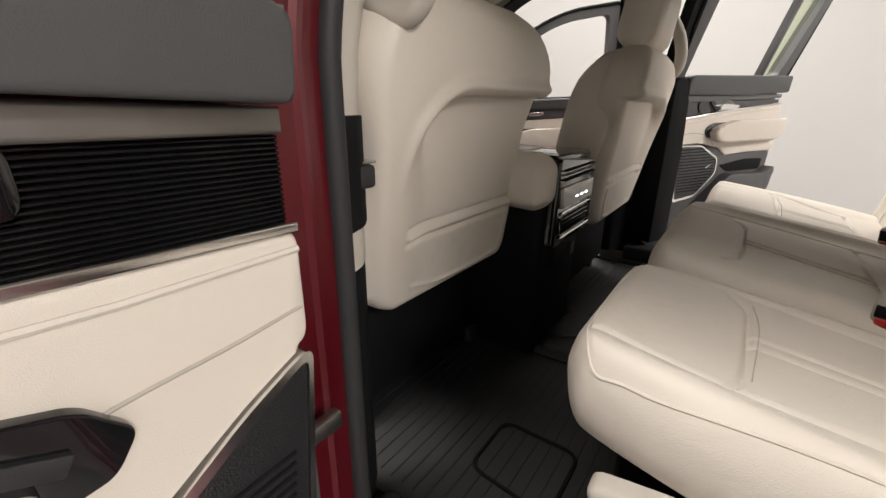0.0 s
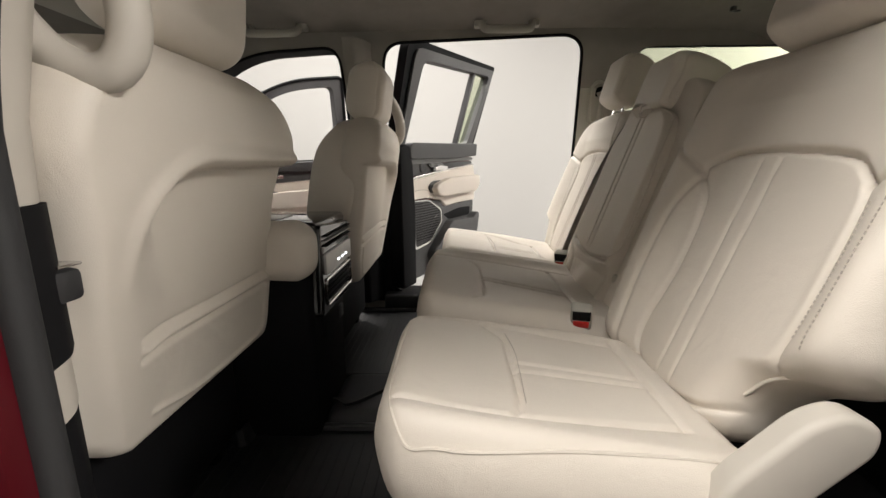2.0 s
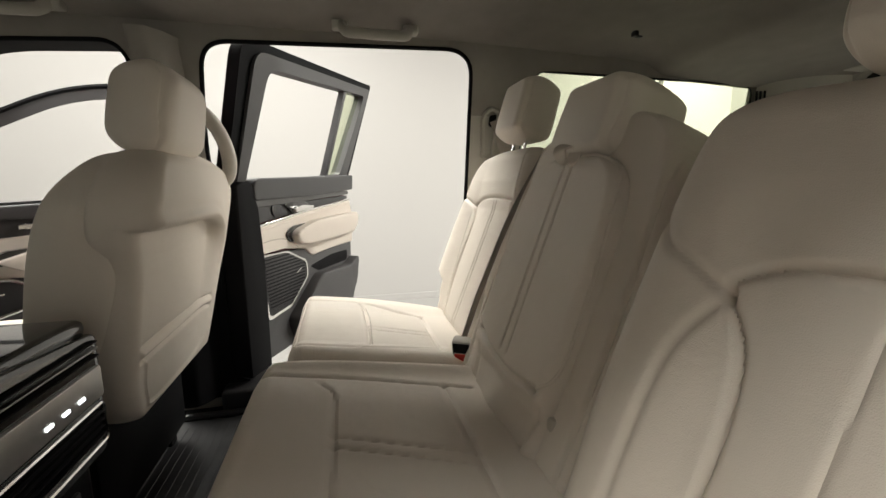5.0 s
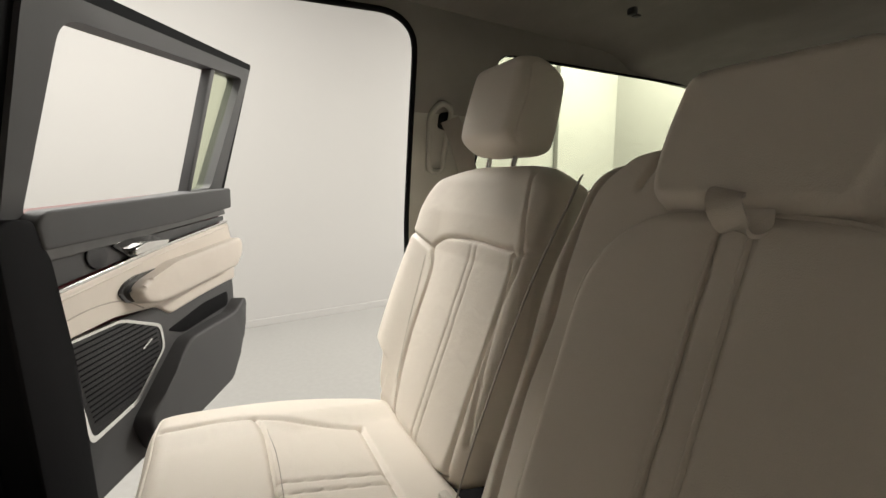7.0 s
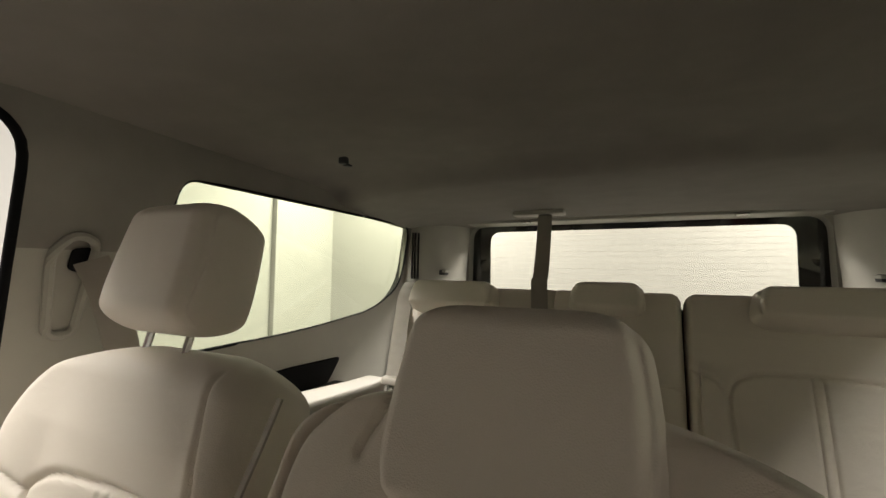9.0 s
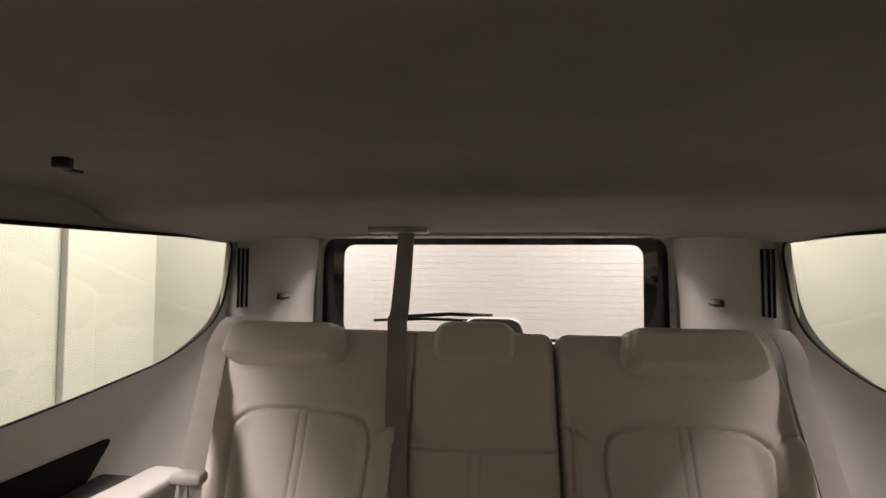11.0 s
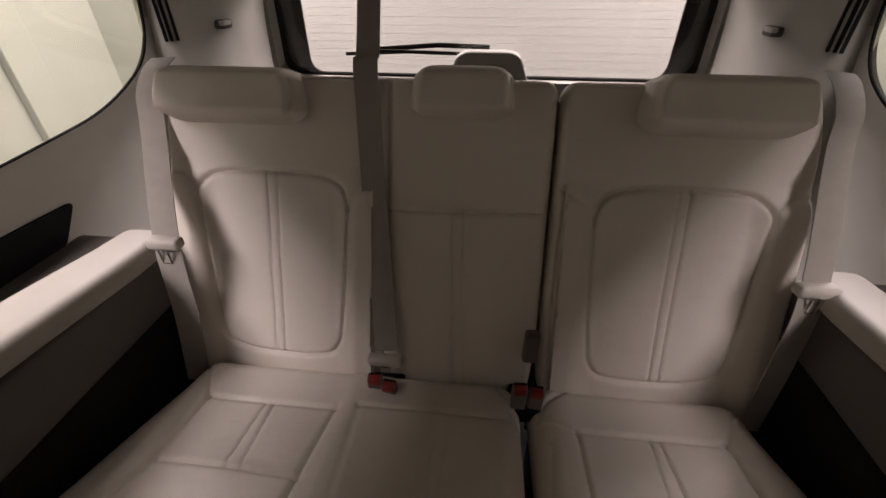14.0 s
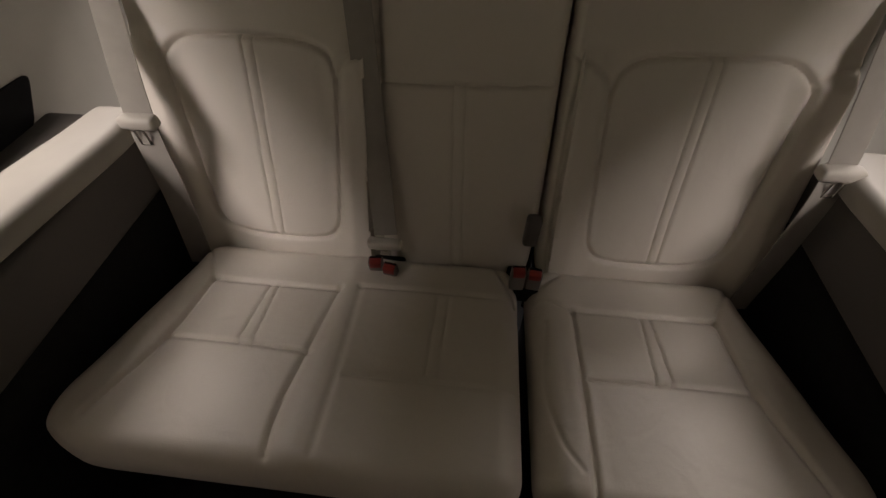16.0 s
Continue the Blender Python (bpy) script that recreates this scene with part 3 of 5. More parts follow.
def second_row_outer(side, x0, y_shift, inner, cushion_inner, label):
    seat = thing("second_row_seat", side * 0.475, -0.1 + y_shift, -0.655, label, "car seat", "second row seats")
    place = leaned(-0.345 + y_shift, -0.37, R2, side, side * x0)
    if side < 0:
        rows = [(0, inner + 0.03, 0.345), (0.07, inner + 0.01, 0.352), (0.115, inner + 0.005, 0.375), (0.145, inner + 0.003, 0.425), (0.175, inner, 0.455), (0.22, inner, 0.460), (0.30, inner, 0.458), (0.42, inner + 0.005, 0.445), (0.50, inner + 0.015, 0.41), (0.558, inner + 0.05, 0.36)]
        inset = [(0.112, 0.352), (0.122, 0.372), (0.16, 0.387), (0.256, 0.389), (0.345, 0.381), (0.373, 0.366), (0.390, 0.340), (0.396, 0.27), (0.394, 0.18), (0.375, 0.10), (0.34, 0.055), (0.30, 0.034), (0.23, 0.022), (0.165, 0.025), (0.137, 0.05), (0.131, 0.10), (0.146, 0.20), (0.138, 0.30)]
        wings = [([(0.388, 0.346), (0.428, 0.382), (0.455, 0.392)], 0.007, 0.005), ([(0.112, 0.352), (0.075, 0.372), (0.04, 0.391), (inner, 0.45)], 0.007, 0.005), ([(0.112, 0.352), (0.085, 0.28), (0.08, 0.15), (0.09, 0.02)], 0.004, 0.005)]
        double = [(0.219, 0.252), (0.214, 0.250)]
    else:
        rows = [(0, inner + 0.05, 0.38), (0.06, inner + 0.03, 0.43), (0.115, inner + 0.02, 0.455), (0.13, inner + 0.02, 0.468), (0.20, inner + 0.012, 0.472), (0.30, inner + 0.005, 0.465), (0.41, inner, 0.448), (0.465, inner - 0.002, 0.445), (0.525, inner + 0.005, 0.405), (0.57, inner + 0.04, 0.31)]
        inset = [(0.343, 0.378), (0.325, 0.398), (0.285, 0.410), (0.19, 0.416), (0.10, 0.412), (0.078, 0.405), (0.080, 0.30), (0.087, 0.17), (0.092, 0.06), (0.10, 0.030), (0.17, 0.012), (0.26, 0.012), (0.295, 0.022), (0.318, 0.08), (0.332, 0.19), (0.327, 0.33)]
        wings = [([(0.343, 0.378), (0.40, 0.398), (0.448, 0.405)], 0.007, 0.005), ([(0.078, 0.405), (0.05, 0.415), (0.02, 0.43)], 0.005, 0.005), ([(0.085, 0.545), (0.058, 0.414), (0.072, 0.31), (0.066, 0.10)], 0.006, 0.004)]
        double = [(0.202, 0.184), (0.219, 0.199)]
    seams = [(inset, 0.0085, 0.0042, True)] + wings
    seams += [([(double[0][i], 0.41 if side > 0 else 0.385), (double[1][i], 0.03)], 0.0028, 0.0028) for i in (0, 1)]

    def swell(u, v):
        mid_u = 0.262 if side < 0 else 0.21
        d = np.abs(u - mid_u)
        k = np.clip((d - 0.115) / 0.09, 0, 1)
        w = np.clip((v - 0.38) / 0.08, 0, 1)
        cut = np.clip((u - 0.36) / 0.02, 0, 1) * np.clip((np.interp(u, [0.36, 0.372, 0.415, 0.45, 0.5], [0.10, 0.122, 0.146, 0.155, 0.162]) - v) / 0.014, 0, 1)
        cut = cut * cut * (3 - 2 * cut)
        return 0.028 * k * k * (3 - 2 * k) * (1 - 0.5 * w) + 0.012 * w - 0.02 * cut * (side > 0)
    vf = pad(rows, 0.05, 0.085, 0.05, place, seams, swell, 0.05, 190, 220)
    hgt = vf[2]
    back = part("backrest", vf, LEATHER, seat, "cream leather backrest with sewn inset")
    if side < 0:
        part("stitching", stitches([(0.387, 0.493), (0.405, 0.42), (0.420, 0.37), (0.422, 0.254), (0.420, 0.165)], vf[2], place, lift=0.001), SEAM, back, "taupe stitching")
        part("stitching", stitches([(0.405, 0.33), (0.408, 0.26), (0.402, 0.17)], vf[2], place), SEAM, back, "taupe stitching")
    else:
        part("stitching", stitches([(0.355, 0.36), (0.345, 0.20), (0.33, 0.08)], vf[2], place), SEAM, back, "taupe stitching")
    head_x = -0.470 if side < 0 else 0.487
    headrest(seat, 0.212 if side < 0 else 0.188, 0.172, 0.05, 0.062, leaned(-0.345 + y_shift, -0.37, R2 - 4, 1, head_x), 0.545 if side < 0 else 0.583, 0.04)
    tilt = 8.5
    c = lying(0.105 + y_shift * 0.85, -0.325, tilt, side, side * x0)
    ci = cushion_inner
    if side < 0:
        rows = [(0, ci + 0.03, 0.405), (0.05, ci + 0.01, 0.438), (0.22, ci, 0.455), (0.38, ci, 0.462), (0.46, ci + 0.02, 0.44)]
        edges, dd, rear, left = [0.385, 0.388, 0.365], [(0.246, 0.248), (0.272, 0.268)], 0.385, 0.112
    else:
        rows = [(0, ci + 0.03, 0.385), (0.05, ci + 0.01, 0.42), (0.22, ci, 0.43), (0.38, ci, 0.40), (0.46, ci + 0.02, 0.36)]
        edges, dd, rear, left = [0.35, 0.345, 0.275], [(0.168, 0.137), (0.142, 0.113)], 0.35, -0.01
    seams = [([(left, 0.155), (left + 0.05, 0.183), (0.22, 0.185), (edges[1] - 0.04, 0.183), (edges[1], 0.17)], 0.006, 0.004)]
    seams += [([(p, 0.185), (q, rear)], 0.004, 0.003) for p, q in dd]
    seams += [([(edges[0] - 0.01, 0.03), (edges[1], 0.17), (edges[2], rear)], 0.006, 0.005), ([(left, 0.03), (left, 0.165), (left + 0.02, rear)], 0.004, 0.004), ([(left, rear), (edges[2], rear)], 0.007, 0.005)]
    vf = pad(rows, 0.062, 0.065, 0.04, c, seams, bolsters(0.5 * (left + edges[1]), 0.12, 0.18, 0.012), 0.04, 170, 170)
    cushion = part("seat_cushion", vf, LEATHER, seat, "cream leather cushion")
    o = rows[2][2]
    part("piping", piping([(o - 0.022, 0.42), (o - 0.018, 0.25), (o - 0.018, 0.09), (o - 0.045, 0.03), (o - 0.2, 0.016), (ci + 0.05, 0.022)], vf[2], c), LEATHER, cushion, "sewn cream piping")
    part("stitching", stitches([(left + 0.03, 0.19), (0.22, 0.197), (edges[1] - 0.03, 0.19)], vf[2], c), SEAM, cushion)
    part("seat_base", box(*sorted((side * (x0 + 0.03), side * (x0 + 0.38))), -0.36 + y_shift, 0.03 + y_shift, -0.655, -0.40, 0.02), BLACK, seat, "black plastic seat base")
    # moulded side cover with recliner lever on the outer side
    o = side * (x0 + (0.455 if side < 0 else 0.435))

    def flank(u, v, n):
        return stack(o + side * n, u, v)
    cover = rounded([(0.05, -0.42), (-0.05, -0.405), (-0.24, -0.40), (-0.32, -0.42), (-0.32, -0.47), (0.02, -0.48)], 0.025)
    cover[:, 0] += y_shift
    side_cover = part("side_cover", slab(cover, 0.03, flank, 0.01, -0.02), HARD_CREAM, seat, "cream plastic side cover")
    part("bolster_hem", tube(smooth_line(place(np.array([0.350, 0.372, 0.405, 0.436, 0.452]), np.array([0.085, 0.117, 0.140, 0.160, 0.185]), np.array([0.024, 0.026, 0.026, 0.024, 0.020])), 6), 0.0025, 8), LEATHER, seat, "piped lower hem of the bolster")
    if side > 0:
        return seat
    lever = rounded([(-0.315, -0.40), (-0.245, -0.36), (-0.258, -0.312), (-0.33, -0.242), (-0.365, -0.231), (-0.398, -0.248), (-0.396, -0.276), (-0.335, -0.335)], 0.02, 6)
    lever[:, 0] += y_shift
    part("recliner_lever", slab(lever, 0.028, flank, 0.009, -0.012), HARD_CREAM, seat, "cream plastic recliner lever")
    t = np.linspace(0, 2 * math.pi, 20, endpoint=False)
    part("hinge_cap", slab(np.stack([-0.285 + y_shift + 0.036 * np.cos(t), -0.352 + 0.036 * np.sin(t)], 1), 0.02, flank, 0.008, -0.015), HARD_CREAM, seat, "round cream hinge cap")
    return seat


second_row_outer(-1, 0.24, 0.0, -0.005, 0.07, "cream leather outer second-row seat beside the wide open door")
second_row_outer(1, 0.265, -0.065, 0.027, -0.06, "cream leather outer second-row seat by the far open door")

MX = 0.003
mid = thing("second_row_seat", MX, -0.15, -0.655, "narrow cream leather middle second-row seat with strap loop", "car seat", "second row seats")
place = leaned(-0.352, -0.37, R2, 1, MX)
EDGE_M = [(-0.125, 0.140), (-0.150, 0.175), (-0.150, 0.30), (-0.143, 0.40), (-0.130, 0.455), (-0.105, 0.485), (-0.06, 0.500), (0.0, 0.503), (0.06, 0.503), (0.105, 0.488), (0.133, 0.455), (0.147, 0.40), (0.150, 0.30), (0.148, 0.19), (0.122, 0.150)]
rows = [(-0.01, -0.150, 0.150), (0.12, -0.160, 0.158), (0.32, -0.160, 0.160), (0.42, -0.152, 0.156), (0.48, -0.125, 0.125), (0.515, -0.085, 0.09)]
seams = [([(0.019, 0.51), (0.016, 0.15)], 0.004, 0.003), ([(-0.007, 0.51), (-0.010, 0.15)], 0.003, 0.003), ([(-0.125, 0.140), (-0.03, 0.128), (0.05, 0.132), (0.122, 0.150)], 0.010, 0.005),
         ([(-0.135, 0.12), (-0.12, 0.06), (-0.10, 0.0)], 0.006, 0.006), ([(0.11, 0.12), (0.105, 0.0)], 0.004, 0.006)]


def folds(u, v):
    low = np.clip((0.13 - v) / 0.03, 0, 1)
    return -0.014 * low + 0.004 * low * np.sin(38 * u + 30 * v)


vf = pad(rows, 0.062, 0.02, 0.026, place, seams, folds, 0.06, 150, 190)
back = part("backrest", vf, LEATHER, mid, "cream leather folding backrest")
part("piping", piping([(0.022, 0.495), (0.021, 0.3), (0.019, 0.16)], vf[2], place, 0.0022), LEATHER, back, "sewn cream piping")
part("piping", piping([(-0.003, 0.495), (-0.005, 0.3), (-0.008, 0.16)], vf[2], place, 0.0012), LEATHER, back, "sewn cream piping")
part("piping", piping(EDGE_M, vf[2], place, 0.0028), LEATHER, back, "sewn edge piping")
part("pull_tab", box(MX - 0.165, MX - 0.135, -0.372, -0.352, -0.275, -0.245, 0.006), HARD_CREAM, back, "small cream pull tab")
rows = [(-0.01, -0.225, 0.225), (0.14, -0.228, 0.232), (0.3, -0.23, 0.228), (0.40, -0.225, 0.230), (0.48, -0.205, 0.215), (0.545, -0.175, 0.198), (0.585, -0.12, 0.135)]
part("back_frame", pad(rows, 0.036, 0.085, 0.024, place, [([(-0.19, 0.52), (-0.205, 0.3), (-0.2, 0.05)], 0.006, 0.004), ([(0.145, 0.57), (0.185, 0.525), (0.195, 0.44), (0.192, 0.36), (0.200, 0.25), (0.192, 0.05)], 0.014, 0.004), ([(0.10, 0.585), (0.125, 0.53)], 0.006, 0.004)], None, 0.06, 150, 130), LEATHER, mid, "cream leather side cheeks")
headrest(mid, 0.186, 0.150, 0.060, 0.085, leaned(-0.352, -0.37, R2 - 1, 1, MX + 0.012), 0.497, 0, "", 0.024)
loop = smooth_line(place(np.array([0.016, 0.014, 0.008, 0.0, -0.006, -0.004]), np.array([0.520, 0.513, 0.500, 0.486, 0.492, 0.505]), np.array([0.058, 0.076, 0.084, 0.074, 0.064, 0.062])), 6)
part("strap_loop", ribbon(loop, 0.024, 0.004, (1, 0.25, 0.2)), LEATHER, mid, "small cream leather pull loop")
c = lying(0.085, -0.305, 9.0, 1, -0.065)
rows = [(0, -0.20, 0.19), (0.05, -0.225, 0.222), (0.2, -0.235, 0.235), (0.40, -0.225, 0.235), (0.47, -0.21, 0.22)]
ridge = lambda u, v: 0.018 * np.exp(-((u - 0.205) / 0.022) ** 2)
vf = pad(rows, 0.060, 0.065, 0.04, c, [([(-0.19, 0.12), (-0.15, 0.142), (0, 0.145), (0.10, 0.143), (0.14, 0.12)], 0.006, 0.004), ([(-0.045, 0.145), (-0.085, 0.345)], 0.004, 0.003), ([(-0.02, 0.145), (-0.06, 0.345)], 0.004, 0.003),
                                       ([(0.165, 0.02), (0.16, 0.2), (0.14, 0.40)], 0.006, 0.004), ([(-0.19, 0.345), (0.15, 0.345)], 0.006, 0.005)], ridge, 0.04, 120, 110)
part("seat_cushion", vf, LEATHER, mid, "cream leather cushion")
part("seat_base", box(-0.27, 0.15, -0.38, 0.02, -0.655, -0.385, 0.02), BLACK, mid, "black plastic seat base")

buckle("taupe seat belt buckle with red button beside the cushion", -0.262, -0.250, -0.335, 24, 1.25, False, 75)
buckle("taupe seat belt buckle with red button between two cushions", 0.245, -0.345, -0.345, 15, 1.4, False, 60)

# the middle seat's belt, hanging between two backrests, with its latch plate
belt = thing("seat_belt", 0.262, -0.33, -0.36, "taupe seat belt hanging beside the middle backrest", "seat belt", "seat belts")
pts = smooth_line([(0.250, -0.540, 0.150), (0.252, -0.525, 0.12), (0.258, -0.46, 0.0), (0.265, -0.395, -0.16), (0.27, -0.35, -0.29)], 8)
part("webbing", ribbon(pts, 0.036, 0.002, (0.7, -0.6, -0.1)), BELT, belt, "taupe woven webbing")
part("latch_plate", box(0.245, 0.295, -0.35, -0.335, -0.325, -0.285, 0.004), HARD_CREAM, belt, "plastic latch plate")


# front seats
def front_seat(side, xc, y_shift, loop_y, label):
    seat = thing("front_seat", side * 0.41, 0.7 + y_shift, -0.655, label, "car seat", "front seats")
    place = leaned(0.43 + y_shift, -0.37, 11, side, side * xc, -1)
    rows = [(0, -0.205, 0.235), (0.1, -0.225, 0.255), (0.22, -0.222, 0.275), (0.30, -0.220, 0.288), (0.36, -0.238, 0.298), (0.41, -0.244, 0.302), (0.46, -0.225, 0.288), (0.50, -0.19, 0.25), (0.53, -0.14, 0.19)]
    hollow = rounded([(-0.45, 0.0), (0.205, 0.0), (0.214, 0.09), (0.207, 0.388), (-0.45, 0.392)], [0.02, 0.02, 0.05, 0.135, 0.02], 16)

    def shell(u, v):
        s = signed(u, v, hollow)
        crisp = np.interp(v, [0.0, 0.25, 0.36], [0.11, 0.075, 0.010])
        d = np.clip(-s / crisp, 0, 1)
        d = d * d * (3 - 2 * d) * np.interp(v, [0.0, 0.12, 0.33], [0.1, 0.4, 1.0])
        fade = np.clip((v - 0.22) / 0.14, 0, 1)
        crest = np.exp(-((s - 0.013) / 0.013) ** 2) + 0.35 * np.exp(-((s - 0.045) / 0.03) ** 2)
        above = np.clip((v - 0.44) / 0.09, 0, 1)
        return -0.022 * d + 0.014 * fade * crest - 0.030 * above * above
    seams = [([(-0.19, 0.164), (0.19, 0.168)], 0.006, 0.004), ([(-0.19, 0.150), (0.19, 0.154)], -0.006, 0.006), ([(-0.19, 0.136), (0.19, 0.140)], 0.008, 0.004),
             ([(-0.175, 0.13), (-0.168, 0.06), (-0.14, 0.036), (0.05, 0.034), (0.165, 0.052)], -0.004, 0.004)]
    part("backrest", pad(rows, 0.055, 0.05, 0.03, place, seams, shell, 0.05, 190, 220), LEATHER, seat, "cream moulded seat back shell")
    front = leaned(0.45 + y_shift, -0.37, 11, side, side * (xc + 0.01))
    wide_rows = [(0, -0.20, 0.21), (0.15, -0.235, 0.25), (0.30, -0.245, 0.265), (0.40, -0.225, 0.245), (0.48, -0.175, 0.19), (0.525, -0.12, 0.14)]
    part("front_padding", pad(wide_rows, 0.085, 0.03, 0.045, front, [], bolsters(0, 0.13, 0.2, 0.035), 0.05, 70, 70), LEATHER, seat, "cream leather bolsters")
    headrest(seat, 0.26, 0.185, 0.05, 0.07, leaned(0.43 + y_shift, -0.37, 9, 1, side * (xc + 0.018) - 0.03, -1), 0.528 if side < 0 else 0.508, 0.06, "", 0.052)
    # assist loop on the outer shoulder of the seat
    t = np.linspace(0, 2 * math.pi, 40, endpoint=False)
    pts = stack(np.full(40, side * 0.648) + side * 0.012 * np.cos(t), loop_y + 0.055 * np.cos(t) + 0.3 * 0.1 * np.sin(t), 0.188 + 0.10 * np.sin(t))
    part("assist_loop", tube(pts, 0.019, 12, 1.0, (1, 0, 0), True), HARD_CREAM, seat, "cream assist loop on the shoulder")
    part("loop_mount", box(*sorted((side * 0.56, side * 0.65)), loop_y - 0.03, loop_y + 0.05, 0.06, 0.10, 0.015, 3), HARD_CREAM, seat)
    c = lying(0.98 + y_shift, -0.36, 2, side, side * 0.4)
    part("seat_cushion", pad([(0, -0.24, 0.24), (0.25, -0.26, 0.26), (0.52, -0.24, 0.24)], 0.08, 0.09, 0.05, c, [], bolsters(0, 0.15, 0.22, 0.03), 0.05, 40, 40), LEATHER, seat)
    part("seat_base", box(*sorted((side * 0.2, side * 0.63)), 0.45 + y_shift, 0.95 + y_shift, -0.60, -0.37, 0.02), BLACK, seat, "black seat base")
    for x in (0.23, 0.58):
        part("seat_rail", box(*sorted((side * x, side * (x + 0.04))), 0.48 + y_shift, 1.0 + y_shift, -0.655, -0.59, 0.006), BLACK, seat, "black seat rail")
    return seat


front_seat(-1, 0.392, 0.05, 0.378, "cream leather driver seat with moulded back shell")
front_seat(1, 0.392, -0.07, 0.275, "cream leather front passenger seat with moulded back shell")

# centre console
console = thing("centre_console", -0.03, 0.6, -0.655, "centre console with piano black top and rear air vents", "console")
part("body", box(-0.17, 0.10, 0.33, 1.2, -0.655, -0.24, 0.02, 3), BLACK, console, "black plastic console body")
rows = [(-0.148, -0.080, 0.0), (-0.09, -0.085, 0.012), (-0.05, -0.085, 0.012), (-0.01, -0.080, 0.0)]


def pod(u, v, n):
    return stack(-0.128 + u, 0.355 - n + 0 * u, -0.105 + v + 0 * u)


part("side_pad", pad(rows, 0.045, 0.30, 0.05, pod, [], None, 0.04, 40, 40), LEATHER, console, "cream padded armrest end")
part("lid", box(-0.15, 0.105, 0.315, 0.80, -0.155, -0.125, 0.012, 3), GLOSS, console, "piano black console lid")
part("lid_inlay", box(-0.11, 0.0, 0.42, 0.74, -0.126, -0.1225, 0.001), BRUSHED, console, "brushed aluminium inlay")


def rearface(u, v, n):
    return stack(u, 0.325 - n - 0.10 * (np.asarray(v) + 0.15) * 0 + 0 * u, v)


part("rear_panel", slab(rounded([(-0.165, -0.345), (0.10, -0.345), (0.108, -0.15), (-0.15, -0.13)], 0.015), 0.02, rearface, 0.006), GLOSS, console, "piano black rear panel")
for i in range(3):
    z = -0.158 - i * 0.011
    part("vent_slat", box(-0.135, 0.09, 0.296, 0.306, z - 0.003, z, 0.001), BRUSHED if i == 1 else BLACK, console)
part("climate_panel", slab(rounded([(-0.135, -0.25), (0.095, -0.25), (0.095, -0.20), (-0.135, -0.20)], 0.006), 0.006, rearface, 0.002, 0.02), SILVER, console, "brushed climate control panel")
for x in (-0.04, -0.005, 0.03):
    part("display_digit", box(x, x + 0.014, 0.2975, 0.2992, -0.2345, -0.2295, 0.0005), GLOW, console, "lit white display figure")
frame_loop = rounded([(-0.13, -0.325), (0.095, -0.325), (0.095, -0.262), (-0.13, -0.262)], 0.01)
part("vent_surround", tube(rearface(frame_loop[:, 0], frame_loop[:, 1], np.full(len(frame_loop), 0.022)), 0.003, 6, closed=True), CHROME, console, "chrome vent surround")
for i in range(4):
    z = -0.275 - i * 0.012
    part("vent_slat", box(-0.125, 0.09, 0.30, 0.308, z - 0.002, z, 0.0008), BLACK, console)
part("socket_panel", box(-0.10, 0.06, 0.318, 0.34, -0.42, -0.355, 0.006), BLACK, console, "black socket panel")
part("socket_flap", box(0.0, 0.03, 0.312, 0.325, -0.405, -0.37, 0.004), DARK, console)

# ---- third row ----
Y3, R3 = -1.4435, 23.1  # foot line and recline of the third row
INSET3 = [(0.244, -0.03), (0.256, 0.010), (0.285, 0.030), (0.33, 0.039), (0.42, 0.042), (0.51, 0.038), (0.548, 0.026), (0.568, -0.002), (0.565, -0.05), (0.553, -0.17), (0.541, -0.29), (0.520, -0.335), (0.475, -0.354), (0.40, -0.360), (0.305, -0.356), (0.270, -0.332), (0.258, -0.28), (0.250, -0.17), (0.246, -0.08)]


def third_back(seat, sx, rows, seams, nu, lab):
    """sx mirrors the pattern; rows and seams are in the mirrored plane."""
    pl = leaned(Y3, 0.0, R3, sx, 0.0)
    base = [(INSET3, 0.009, 0.005, True), ([(0.400, 0.040), (0.393, -0.356)], 0.0035, 0.003), ([(0.421, 0.041), (0.412, -0.357)], 0.0035, 0.003),
            ([(0.244, -0.03), (0.225, 0.005), (0.198, 0.022), (0.168, 0.040)], 0.006, 0.005), ([(0.198, 0.022), (0.185, -0.10), (0.188, -0.30)], 0.003, 0.006), ([(0.566, 0.01), (0.60, 0.03), (0.64, 0.035)], 0.004, 0.004)]

    def swell(u, v):
        d = np.abs(u - 0.405)
        k = np.clip((d - 0.125) / 0.06, 0, 1) * (u > 0.19) * np.clip((0.06 - v) / 0.06, 0, 1)
        return 0.022 * k * k * (3 - 2 * k) + 0.006 * np.clip((v - 0.02) / 0.1, 0, 1)
    vf = pad(rows, 0.04, 0.07, 0.018, pl, base + seams, swell, 0.03, int(nu * 1.6), 210)
    return part("backrest", vf, LEATHER, seat, lab), vf[2], pl


wide = thing("third_row_seat", 0.24, -1.0, -0.655, "wide cream leather third-row bench section with middle place", "car seat", "third row seats")
rows = [(-0.425, -0.145, 0.60), (-0.37, -0.155, 0.622), (-0.25, -0.161, 0.627), (-0.05, -0.162, 0.637), (0.12, -0.162, 0.64), (0.236, -0.162, 0.62)]
seams = [([(0.162, 0.23), (0.165, 0.03), (0.168, -0.41)], 0.008, 0.005), ([(-0.152, -0.016), (0.0, -0.024), (0.16, -0.024)], 0.005, 0.004),
         ([(0.029, -0.024), (0.016, -0.40)], 0.003, 0.003), ([(0.007, -0.024), (-0.006, -0.40)], 0.003, 0.003)]
